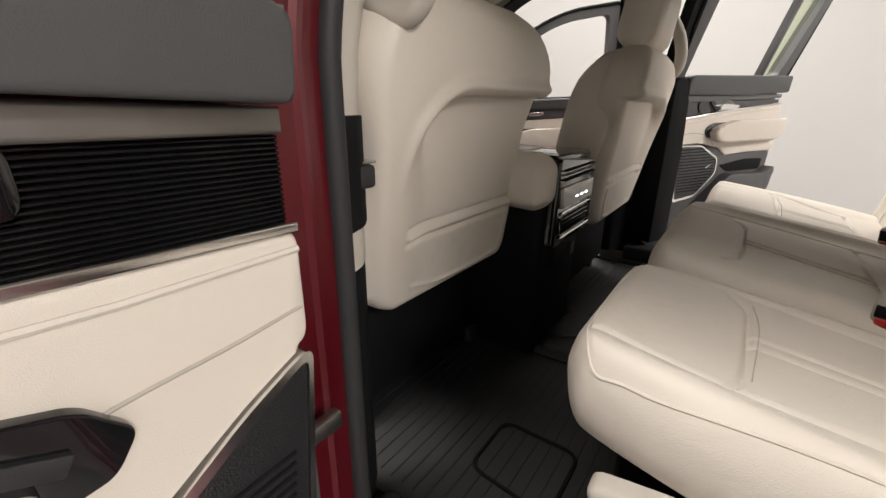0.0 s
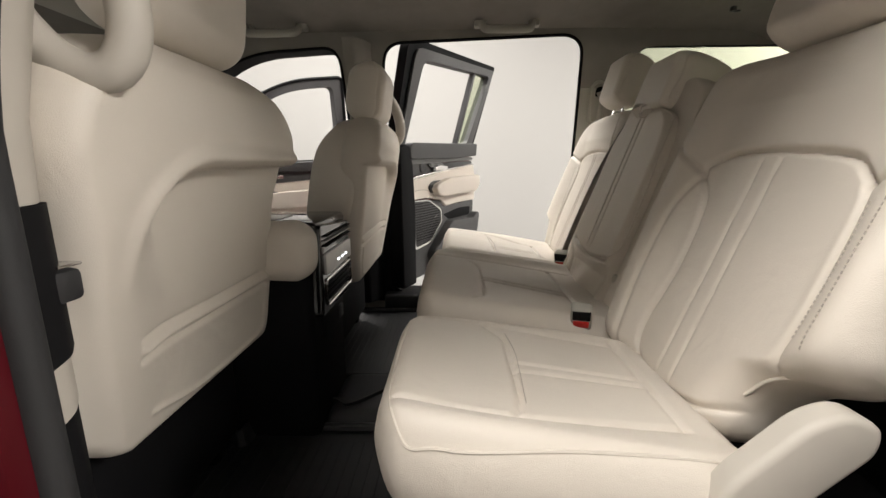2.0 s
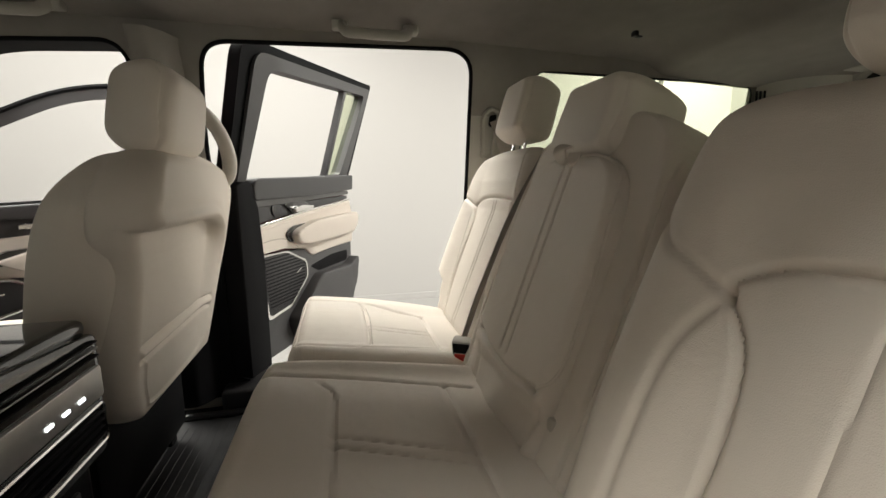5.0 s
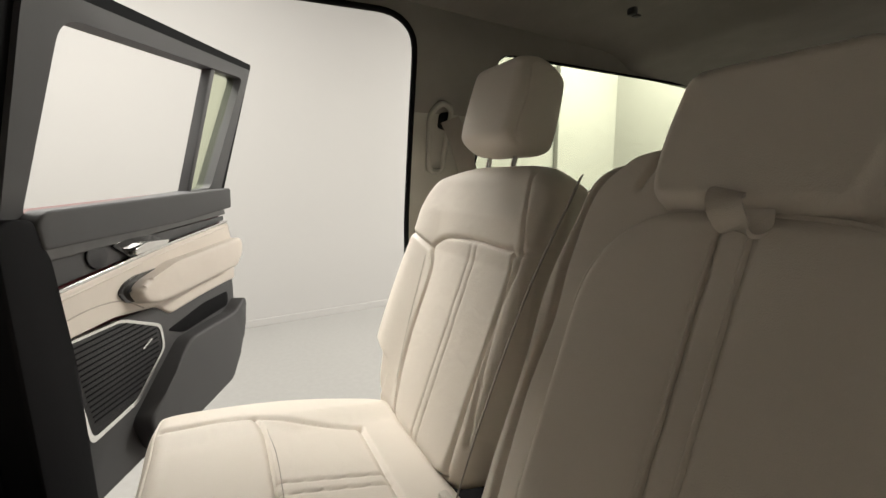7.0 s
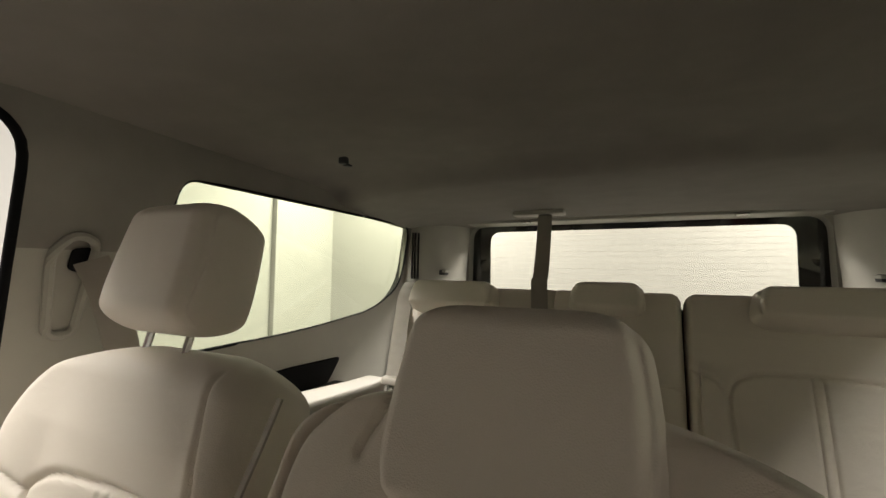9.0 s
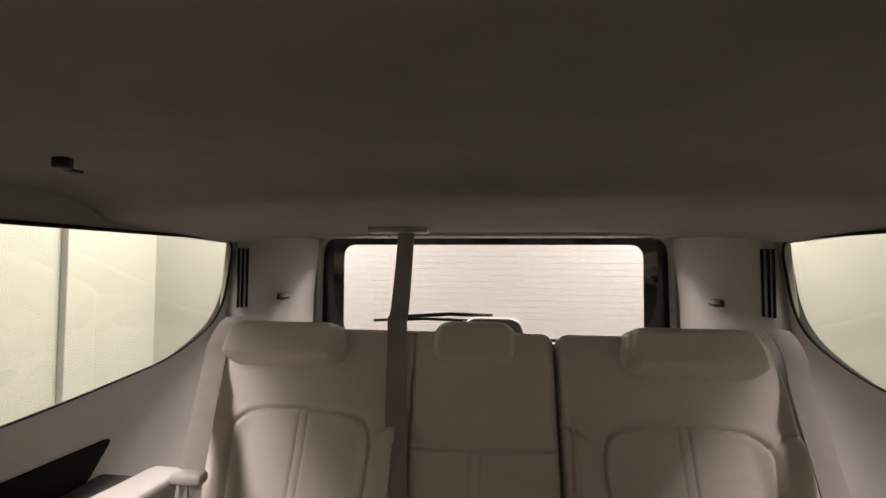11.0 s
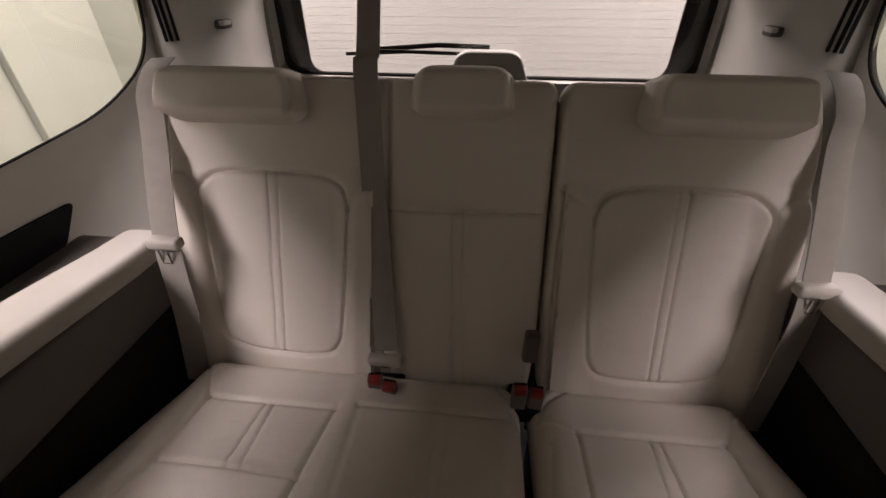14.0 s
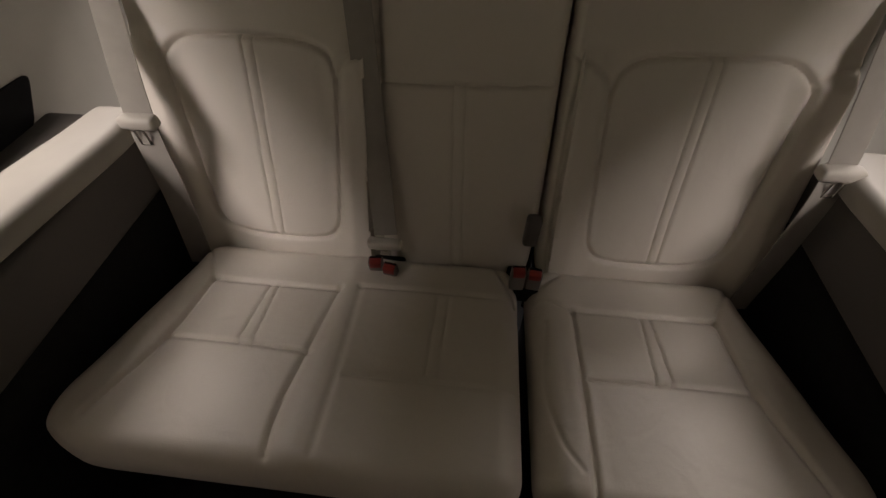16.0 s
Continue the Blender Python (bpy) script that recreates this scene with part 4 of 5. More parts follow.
third_back(wide, 1, rows, seams, 160, "cream leather backrest with sewn inset")
narrow = thing("third_row_seat", -0.38, -1.0, -0.655, "narrow cream leather third-row bench section", "car seat", "third row seats")
rows = [(-0.425, 0.175, 0.60), (-0.37, 0.168, 0.622), (-0.25, 0.165, 0.627), (-0.05, 0.165, 0.637), (0.12, 0.165, 0.64), (0.236, 0.167, 0.62)]
third_back(narrow, -1, rows, [], 110, "cream leather backrest with sewn inset")
# boards added behind the backrests so that the gap between them stays dark
board = leaned(Y3, 0.0, R3, 1, 0.0, -1)
part("gap_backing", slab(rounded([(-0.62, -0.45), (-0.175, -0.45), (-0.175, 0.225), (-0.61, 0.225)], 0.02), 0.03, board, 0.008, 0.055), CARPET, narrow, "added black backing that darkens the seat gap")
part("gap_backing", slab(rounded([(-0.172, -0.45), (0.62, -0.45), (0.61, 0.225), (-0.172, 0.225)], 0.02), 0.03, board, 0.008, 0.055), CARPET, wide, "added black backing that darkens the seat gap")


def third_cushion(seat, sx, rows, seams, nu):
    pl = lying(-0.795, -0.325, 8.5, sx)

    def tuft(u, v):
        k = np.clip((np.abs(u - 0.375) - 0.12) / 0.05, 0, 1)
        e = np.clip((u - 0.12) / 0.10, 0, 1)
        return 0.008 * k * k * (3 - 2 * k) * e * e * (3 - 2 * e)
    vf = pad(rows, 0.065, 0.10, 0.045, pl, seams, tuft, 0.05, int(nu * 1.5), 170)
    return part("seat_cushion", vf, LEATHER, seat, "cream leather cushion"), vf[2], pl


ROWS3 = [(-0.012, 0.575), (0.03, 0.62), (0.08, 0.632), (0.15, 0.618), (0.25, 0.60), (0.36, 0.578), (0.43, 0.568), (0.47, 0.545)]
common = [([(0.24, 0.196), (0.38, 0.202), (0.507, 0.200)], 0.006, 0.004), ([(0.352, 0.20), (0.357, 0.345)], 0.0035, 0.003), ([(0.379, 0.20), (0.374, 0.345)], 0.0035, 0.003),
          ([(0.23, 0.346), (0.497, 0.346)], 0.008, 0.005), ([(0.497, 0.346), (0.508, 0.20), (0.548, 0.048)], 0.008, 0.005), ([(0.497, 0.346), (0.535, 0.41), (0.56, 0.44)], 0.005, 0.004)]
third_cushion(wide, 1, [(v, -0.132, b) for v, b in ROWS3], common + [([(0.250, 0.02), (0.256, 0.1), (0.248, 0.2), (0.232, 0.352)], 0.007, 0.006), ([(0.182, 0.03), (0.183, 0.1), (0.184, 0.2), (0.190, 0.356)], 0.003, 0.006), ([(-0.12, 0.36), (0.10, 0.362), (0.19, 0.356)], 0.005, 0.005), ([(-0.12, 0.162), (0.17, 0.160)], 0.003, 0.004), ([(0.012, 0.175), (0.010, 0.35)], 0.002, 0.003), ([(0.034, 0.175), (0.032, 0.35)], 0.002, 0.003), ([(-0.132, 0.33), (-0.105, 0.40), (-0.08, 0.45)], 0.012, 0.006)], 160)
third_cushion(narrow, -1, [(v, 0.150, b) for v, b in ROWS3], common + [([(0.226, 0.0), (0.229, 0.19), (0.228, 0.343)], 0.009, 0.005), ([(0.165, 0.37), (0.228, 0.343)], 0.005, 0.005), ([(0.178, 0.31), (0.168, 0.18), (0.185, 0.09), (0.21, 0.05)], 0.003, 0.004), ([(0.15, 0.33), (0.172, 0.40), (0.215, 0.44)], 0.010, 0.006)], 120)
part("seat_base", box(-0.12, 0.53, -1.25, -0.84, -0.655, -0.44, 0.02), BLACK, wide, "black plastic seat base")
part("seat_base", box(-0.53, -0.165, -1.25, -0.84, -0.655, -0.44, 0.02), BLACK, narrow, "black plastic seat base")
for x0, w, h, v0, tf, seat in ((0.478, 0.31, 0.114, 0.131, 0.105, wide), (0.022, 0.208, 0.108, 0.151, 0.08, wide), (-0.448, 0.30, 0.114, 0.136, 0.105, narrow)):
    headrest(seat, w, h, tf, 0.03, leaned(Y3, 0.0, R3, 1, x0), v0, 0)
for x in (0.153, -0.142):
    part("buckle_well", box(x - 0.036, x + 0.036, -1.255, -1.185, -0.375, -0.335, 0.008, 3), BLACK, wide, "black buckle well")
for x, y, z, tilt, turn in ((0.170, -1.205, -0.340, 4, 6), (0.138, -1.200, -0.346, 8, -8), (-0.124, -1.200, -0.330, 0, 3), (-0.157, -1.203, -0.334, 4, -4)):
    buckle("grey seat belt buckle with red button in the third row", x, y, z, tilt, 0.95, True, turn)
part("buckle_sleeve", box(-0.158, -0.128, -1.275, -1.25, -0.27, -0.19, 0.008, 3), DARK_TAUPE, wide, "dark taupe sleeve behind the buckles")

# third-row belts
for side, zg in ((1, -0.038), (-1, -0.052)):
    belt = thing("seat_belt", side * 0.6, -1.33, -0.4, "taupe third-row seat belt with cream guide", "seat belt", "third row belts")
    xg = 0.582 if side > 0 else 0.606
    pts = smooth_line([(side * 0.70, -1.60, 0.235), (side * 0.675, -1.53, 0.225), (side * 0.655, -1.465, 0.19), (side * 0.645, -1.43, 0.13), (side * xg, -1.284, zg), (side * (xg - 0.004), -1.25, -0.20), (side * 0.585, -1.215, -0.37)], 8)
    part("webbing", ribbon(pts, 0.050, 0.002, (1, 0.15, 0)), BELT, belt, "taupe woven webbing")
    part("belt_guide", box(side * xg - 0.034, side * xg + 0.034, -1.292, -1.264, zg - 0.014, zg + 0.010, 0.008, 3), HARD_CREAM, belt, "cream plastic belt guide")
    part("latch_tongue", tube(stack(side * xg + np.array([-0.009, -0.009, 0.009, 0.009]), np.full(4, -1.266), zg - np.array([0.012, 0.042, 0.042, 0.012])), 0.0022, 6, 1.0, (0, 1, 0)), CHROME, belt, "chrome latch tongue")
belt = thing("seat_belt", 0.25, -1.5, -0.3, "taupe middle seat belt hanging from the headliner", "seat belt", "third row belts")
pts = smooth_line([(0.237, -1.72, 0.487), (0.226, -1.63, 0.36), (0.219, -1.555, 0.262), (0.214, -1.515, 0.256), (0.208, -1.485, 0.230), (0.203, -1.464, 0.188), (0.188, -1.392, 0.022), (0.171, -1.325, -0.13), (0.154, -1.248, -0.262)], 8)
part("webbing", ribbon(pts, 0.048, 0.002, (1, 0, 0)), BELT, belt, "taupe woven webbing")
part("latch_plate", box(0.118, 0.190, -1.245, -1.222, -0.285, -0.262, 0.007, 3), HARD_CREAM, belt, "cream latch plate")
part("latch_tongue", box(0.145, 0.166, -1.238, -1.232, -0.31, -0.283, 0.001), CHROME, belt, "chrome latch tongue")
part("ceiling_anchor", box(0.17, 0.35, -1.755, -1.695, 0.480, 0.500, 0.006), GREY_TRIM, belt, "grey belt outlet in the headliner")

# ---- trims beside the third row, pillars ----
for side in (1, -1):
    ledge = thing("side_armrest", side * 0.74, -1.0, -0.655, "moulded armrest beside the third row over a black wheelhouse", "armrest", "third row armrests")

    def top(u, v, n, side=side):
        return stack(side * (0.66 + np.asarray(u)), -1.345 + np.asarray(v), -0.074 + np.asarray(n) + 0.02 * np.clip((np.asarray(v) - 0.1) / 0.4, 0, 1))
    part("ledge", pad([(0, -0.035, 0.055), (0.05, -0.042, 0.062), (0.15, -0.040, 0.075), (0.27, -0.034, 0.088), (0.45, -0.026, 0.11), (0.70, -0.015, 0.13)], 0.026, 0.022, 0.02, top, [], None, 0.03, 30, 50), LEDGE, ledge, "cream moulded ledge")
    part("side_panel", box(*sorted((side * 0.634, side * 0.86)), -1.36, -0.66, -0.215, -0.085, 0.015, 3), DARK_TAUPE, ledge, "dark taupe side panel")
    part("wheelhouse", box(*sorted((side * 0.635, side * 0.86)), -1.40, -0.62, -0.66, -0.20, 0.03, 3), CARPET, ledge, "black carpeted wheelhouse")

    def pock(u, v, n, side=side):
        return stack(side * (half_width(u, v) - n), u, v)
    part("pocket", slab(rounded([(-1.372, -0.012), (-1.15, -0.006), (-0.95, -0.01), (-0.95, -0.11), (-1.2, -0.115), (-1.31, -0.088)], 0.02), 0.006, pock, 0.002), BLACK, ledge, "black storage recess")
    pillar = thing("rear_pillar_trim", side * 0.72, -1.9, 0.05, "grey moulded rear pillar trim with black vent slots", "pillar trim", "rear pillars")
    sec = rounded([(0.86, -1.745), (0.80, -1.755), (0.735, -1.83), (0.69, -1.93), (0.672, -2.05), (0.88, -2.06)], [0.01, 0.03, 0.05, 0.05, 0.01, 0.01], 5)
    vs, fs = [], []
    zs = np.linspace(-0.3, 0.52, 14)
    for z in zs:
        k = np.interp(z, [-0.3, 0.05, 0.25, 0.52], [0.0, 0.0, -0.005, -0.03])
        flare = 0.07 * np.clip((0.12 - z) / 0.15, 0, 1)
        for a, b in sec:
            vs.append((side * (a + k - flare * (a < 0.8)), b + 0.25 * flare, z))
    k = len(sec)
    for i in range(len(zs) - 1):
        for j in range(k):
            fs.append((i * k + j, i * k + (j + 1) % k, (i + 1) * k + (j + 1) % k, (i + 1) * k + j))
    part("pillar_cover", (np.array(vs), fs), GREY_TRIM, pillar, "grey moulded cover")
    for j in range(3):
        y0 = -1.752 - 0.011 * j
        x0 = np.interp(y0, [-1.83, -1.755], [0.735, 0.797])
        zz = np.linspace(0.245, 0.435, 9)
        part("vent_slot", tube(stack(np.full(9, side * (x0 - 0.004)) - side * 0.05 * np.clip((zz - 0.25) / 0.4, 0, 1) ** 2, y0 + 0.03 * ((zz - 0.25) / 0.2) ** 2 * 0.6, zz), 0.004, 6), BLACK, pillar, "black vent slot")
    part("hook_recess", box(*sorted((side * 0.690, side * 0.735)), -1.90, -1.855, 0.262, 0.285, 0.006), DARK, pillar, "dark coat hook recess")
    part("coat_hook", box(*sorted((side * 0.684, side * 0.70)), -1.885, -1.845, 0.272, 0.284, 0.004), GREY_TRIM, pillar, "grey coat hook")

# wiper motor cover and wiper
hump = thing("wiper_motor_cover", -0.02, -2.08, 0.1, "grey moulded wiper motor cover at the rear window", "motor cover")


def humped(u, v, n):
    return stack(-0.02 + u, -2.085 + n + 0 * u, v)


part("cover", slab(rounded([(-0.14, 0.06), (0.14, 0.06), (0.10, 0.175), (0.07, 0.19), (-0.07, 0.19), (-0.10, 0.175)], 0.02), 0.05, humped, 0.015), GREY_TRIM, hump, "grey moulded cover")
part("recess", slab(rounded([(-0.065, 0.07), (0.065, 0.07), (0.055, 0.145), (-0.055, 0.145)], 0.01), 0.004, humped, 0.001, 0.049), DARK, hump)
wiper = thing("rear_wiper", 0.15, -2.14, 0.15, "black rear wiper lying across the window", "wiper")
part("wiper_arm", tube([(-0.02, -2.16, 0.185), (0.15, -2.165, 0.188), (0.36, -2.165, 0.172)], 0.008, 6), BLACK, wiper)
part("wiper_blade", tube([(0.05, -2.15, 0.165), (0.25, -2.155, 0.168), (0.46, -2.155, 0.158)], 0.006, 6), BLACK, wiper)

# ---- doors ----


def door_place(hinge, deg, side, stretch=1.0):
    """Door plane: u from the hinge to the rear edge, v = height, n out of the inner face."""
    a = radians(deg)
    d = np.array((side * math.sin(a), -math.cos(a)))
    nrm = np.array((-side * math.cos(a), -math.sin(a)))

    def place(u, v, n):
        u, v, n = np.asarray(u, float) * stretch, np.asarray(v, float), np.asarray(n, float)
        n = n + 0.20 * np.maximum(v - 0.08, 0)
        return stack(hinge[0] + d[0] * u + nrm[0] * n, hinge[1] + d[1] * u + nrm[1] * n, v)
    return place


def plate(lines, n0, thick, place, bevel=0.0):
    return slab(lines, thick, place, bevel, n0)


def corrugated(u0, u1, low, high, pitch, depth, place, n0):
    """Fine horizontal ribs between two sloping lines low(u) and high(u)."""
    us = np.linspace(u0, u1, 24)
    ribs = 20
    k = ribs * 8 + 1
    f = np.linspace(0, 1, k)
    verts = []
    for u in us:
        a, b = low(u), high(u)
        z = a + (b - a) * f
        n = n0 + depth * np.abs(np.sin(math.pi * ribs * f)) ** 0.6
        verts.append(place(np.full(k, u), z, n))
    verts = np.concatenate(verts)
    idx = np.arange(len(us) * k).reshape(len(us), k)
    faces = np.stack([idx[:-1, :-1], idx[1:, :-1], idx[1:, 1:], idx[:-1, 1:]], -1).reshape(-1, 4)
    return verts, faces.tolist()


def rear_door(side, deg, hinge, label):
    door = thing("car_door", hinge[0], hinge[1], -0.58, label, "car door", "open rear doors")
    base = door_place(hinge, deg, side, 0.97 if side > 0 else 0.72)

    def pl(u, v, n):
        if side < 0:
            return base(u, np.asarray(v) * 1.11 - 0.022, n)
        return base(np.asarray(u) * 0.93 - 0.055, np.asarray(v) + 0.022, n)

    e = 0.022 if side < 0 else 0.0
    shell = rounded([(-0.015 + e, -0.58), (-0.015 + e, 0.07), (0.84, 0.095), (0.85, -0.20), (0.79, -0.45), (0.70, -0.58)], [0.03, 0.02, 0.02, 0.1, 0.2, 0.1], 5)
    part("door_shell", slab(shell, 0.09, pl, 0.006, -0.10), RED, door, "deep red painted door skin", sharp=30)
    if side > 0:
        # hinge edge in black: the shade on the red door edge is its colour
        part("hinge_edge", slab(rounded([(-0.135, -0.56), (-0.135, 0.075), (-0.10, 0.09), (-0.055, 0.085), (-0.035, 0.0), (-0.020, -0.2), (-0.018, -0.56)], 0.012), 0.118, base, 0.01, -0.082), BLACK, door, "door hinge edge, blackened for shade", sharp=30)
        outer = rounded([(-0.135, 0.06), (0.78, 0.10), (0.902, 0.582), (-0.10, 0.520)], [0.01, 0.02, 0.02, 0.05], 6)
        rim = rounded([(-0.085, 0.07), (0.735, 0.105), (0.868, 0.556), (-0.048, 0.492)], [0.01, 0.02, 0.02, 0.05], 6)
        inner = rounded([(-0.042, 0.088), (0.655, 0.124), (0.812, 0.512), (0.028, 0.456)], [0.02, 0.02, 0.03, 0.05], 6)
        bar = [(0.530, 0.115), (0.553, 0.116), (0.636, 0.512), (0.610, 0.508)]
        pane = [(0.55, 0.11), (0.655, 0.12), (0.812, 0.515), (0.633, 0.505)]
    else:
        outer = rounded([(0.05, 0.06), (0.76, 0.075), (0.93, 0.575), (0.05, 0.53)], [0.01, 0.02, 0.02, 0.06], 6)
        inner = rounded([(0.035 + e, 0.085), (0.70, 0.10), (0.845, 0.522), (0.14, 0.470)], [0.02, 0.02, 0.03, 0.06], 6)
        rim = rounded([(0.07, 0.07), (0.725, 0.085), (0.885, 0.552), (0.122, 0.49)], [0.01, 0.02, 0.02, 0.06], 6)
        bar = [(0.53, 0.09), (0.555, 0.09), (0.70, 0.52), (0.672, 0.52)]
        pane = [(0.55, 0.09), (0.70, 0.10), (0.845, 0.525), (0.695, 0.51)]
    part("window_frame", ring(outer, rim, base, -0.055, -0.012), RUBBER, door, "black outer window frame with seal", sharp=30)
    part("inner_frame", ring(rim, inner, base, -0.05, 0.0), SOFT_DARK, door, "dark grey inner window frame", sharp=30)
    part("frame_bar", slab(bar, 0.03, base, 0.004, -0.04), SOFT_DARK, door, "dark window division bar")
    ob = part("window_pane", slab(pane, 0.004, base, 0, -0.03), PRIVACY, door, "green tinted fixed pane", smooth=False)
    ob.visible_shadow = False
    g = e
    part("upper_trim", slab(rounded([(0.005 + g, 0.004), (g, 0.055), (0.02 + g, 0.078 if side > 0 else 0.062), (0.835, 0.10 if side > 0 else 0.075), (0.845, 0.03), (0.5, 0.012)], [0.012, 0.03, 0.02, 0.015, 0.01, 0.02], 6), 0.04, pl, 0.02), SOFT_DARK, door, "soft dark grey window ledge")
    if side > 0:
        lower, upper = (-0.083, -0.047, -0.016), (0.004, 0.010, 0.022)
    else:
        lower, upper = (-0.075, -0.068, -0.030), (0.001, 0.004, 0.015)

    def lo(u):
        return np.interp(u, [0, 0.39, 0.84], lower)

    def hi(u):
        return np.interp(u, [0, 0.39, 0.84], upper)
    part("trim_strip", slab([(0.003 + e, upper[0] - (0.026 if side > 0 else 0.016)), (0.003 + e, upper[0] + 0.001), (0.84, upper[2] + 0.001), (0.84, upper[2] - 0.016), (0.39, upper[1] - (0.020 if side > 0 else 0.016))], 0.016, pl, 0.003), DARKMETAL if side > 0 else BRUSHED, door, "brushed dark metal strip")
    if side > 0:
        part("dark_inlay", slab([(0.003, -0.081), (0.003, -0.020), (0.39, -0.012), (0.84, 0.0), (0.84, -0.016), (0.39, -0.047)], 0.006, pl, 0.002, 0.002), SOFT_DARK, door, "smooth dark grey inlay")
    else:
        part("ribbed_inlay", corrugated(0.003 + e, 0.84, lambda u: lo(u) - 0.014, lambda u: hi(u) - 0.017, 0.0052, 0.004, pl, 0.004), GLOSS, door, "ribbed dark inlay")
    skin = [(0.0, -0.188), (0.003, -0.092), (0.39, -0.054), (0.845, -0.022), (0.872, -0.11), (0.862, -0.235), (0.6, -0.232), (0.42, -0.242), (0.36, -0.205), (0.19, -0.180), (0.06, -0.183)]
    if side < 0:
        skin = [(0.022, -0.172), (0.022, -0.083), (0.39, -0.076), (0.845, -0.038), (0.872, -0.11), (0.862, -0.26), (0.42, -0.27), (0.28, -0.262), (0.20, -0.230), (0.12, -0.200), (0.06, -0.182)]
    part("leather_panel", slab(rounded(skin, 0.015), 0.02, pl, 0.008), LEATHER, door, "cream leather door panel")
    part("seam_ridge", tube(pl(np.array([0.006 + e, 0.2, 0.39, 0.84]), np.array(lower)[[0, 0, 1, 2]] - np.array([0.022, 0.004, 0.021, 0.020] if side > 0 else [0.021, 0.021, 0.021, 0.020]), np.full(4, 0.0205)), 0.003, 6), LEATHER, door, "sewn seam")
    part("seam_ridge", tube(smooth_line(pl(np.array([0.008 + e, 0.12, 0.22, 0.30]), np.array([-0.150, -0.140, -0.150, -0.19] if side > 0 else [-0.142, -0.148, -0.152, -0.16]), np.full(4, 0.0195)), 6), 0.002, 6), SEAM, door, "sewn seam")
    if side > 0:
        part("armrest", slab(rounded([(0.166, -0.112), (0.20, -0.092), (0.331, -0.068), (0.748, -0.060), (0.758, -0.085), (0.752, -0.120), (0.70, -0.158), (0.262, -0.163), (0.19, -0.148)], 0.02, 6), 0.045, base, 0.02, 0.012), LEATHER, door, "cream leather armrest")
        recess = part("switch_recess", slab(rounded([(0.136, -0.108), (0.16, -0.088), (0.20, -0.078), (0.405, -0.076), (0.42, -0.088), (0.30, -0.100), (0.215, -0.115), (0.20, -0.142), (0.16, -0.138)], 0.012), 0.010, base, 0.003, 0.016), GLOSS, door, "piano black switch recess")
        part("switch", slab(rounded([(0.165, -0.112), (0.20, -0.095), (0.24, -0.094), (0.205, -0.112)], 0.003), 0.005, base, 0.002, 0.025), DARK, recess, "window switch")
    else:
        part("armrest", slab(rounded([(0.275, -0.172), (0.36, -0.146), (0.83, -0.100), (0.862, -0.112), (0.858, -0.158), (0.6, -0.205), (0.36, -0.214), (0.29, -0.20)], 0.025, 6), 0.052, pl, 0.024, 0.016), LEATHER, door, "cream leather armrest")
        part("switch_recess", slab(rounded([(0.212, -0.165), (0.245, -0.140), (0.34, -0.118), (0.47, -0.096), (0.475, -0.104), (0.40, -0.122), (0.34, -0.17), (0.29, -0.19), (0.235, -0.187)], 0.010), 0.014, pl, 0.003, 0.016), GLOSS, door, "piano black switch recess")
        part("switch", slab(rounded([(0.255, -0.158), (0.30, -0.144), (0.31, -0.153), (0.265, -0.168)], 0.003), 0.006, pl, 0.002, 0.029), DARK, door, "window switch")
    part("chrome_strip", slab([(0.002 + e, lower[0] - 0.009), (0.002 + e, lower[0] - 0.001), (0.39, lower[1] + 0.001), (0.84, lower[2]), (0.84, lower[2] - 0.006), (0.39, lower[1] - 0.007)], 0.006, pl, 0.002, 0.016), CHROME, door, "satin chrome strip")
    bezel = rounded([(0.152, 0.004), (0.205, 0.014), (0.30, 0.012), (0.372, -0.020), (0.30, -0.030), (0.214, -0.036)], 0.010) if side > 0 else rounded([(0.235, -0.045), (0.235, -0.012), (0.42, 0.002), (0.42, -0.02), (0.33, -0.05)], 0.012)
    grip = rounded([(0.205, -0.028), (0.20, -0.012), (0.25, -0.002), (0.345, -0.008), (0.33, -0.022)], 0.006) if side > 0 else rounded([(0.265, -0.048), (0.275, -0.022), (0.385, -0.006), (0.38, -0.03)], 0.006)
    on_door = base if side > 0 else pl
    part("handle_bezel", slab(bezel, 0.006, on_door, 0.002, 0.010), GLOSS, door, "piano black handle bezel")
    part("door_handle", slab(grip, 0.020, on_door, 0.005, 0.014), CHROME, door, "satin chrome door handle")
    t = np.linspace(0, 2 * math.pi, 24, endpoint=False)
    if side > 0:
        part("tweeter_grille", slab(np.stack([0.175 + 0.034 * np.cos(t), -0.034 + 0.028 * np.sin(t)], 1), 0.005, pl, 0.002, 0.009), MESH, door, "round black tweeter grille")
    part("lower_panel", slab(rounded([(0.003 + e, -0.57), (0.003 + e, -0.185), (0.36, -0.203), (0.42, -0.240), (0.856, -0.232), (0.85, -0.34), (0.785, -0.46), (0.68, -0.57)], [0.02, 0.01, 0.01, 0.01, 0.02, 0.1, 0.1, 0.08], 5), 0.012, pl, 0.004), SOFT_DARK, door, "dark grey lower door panel")
    part("map_pocket", slab(rounded([(0.30, -0.40), (0.44, -0.32), (0.75, -0.335), (0.85, -0.30), (0.84, -0.36), (0.78, -0.47), (0.68, -0.56), (0.24, -0.56), (0.20, -0.46)], 0.03, 5), 0.05, pl, 0.018, 0.010), SOFT_DARK, door, "dark grey map pocket wall")
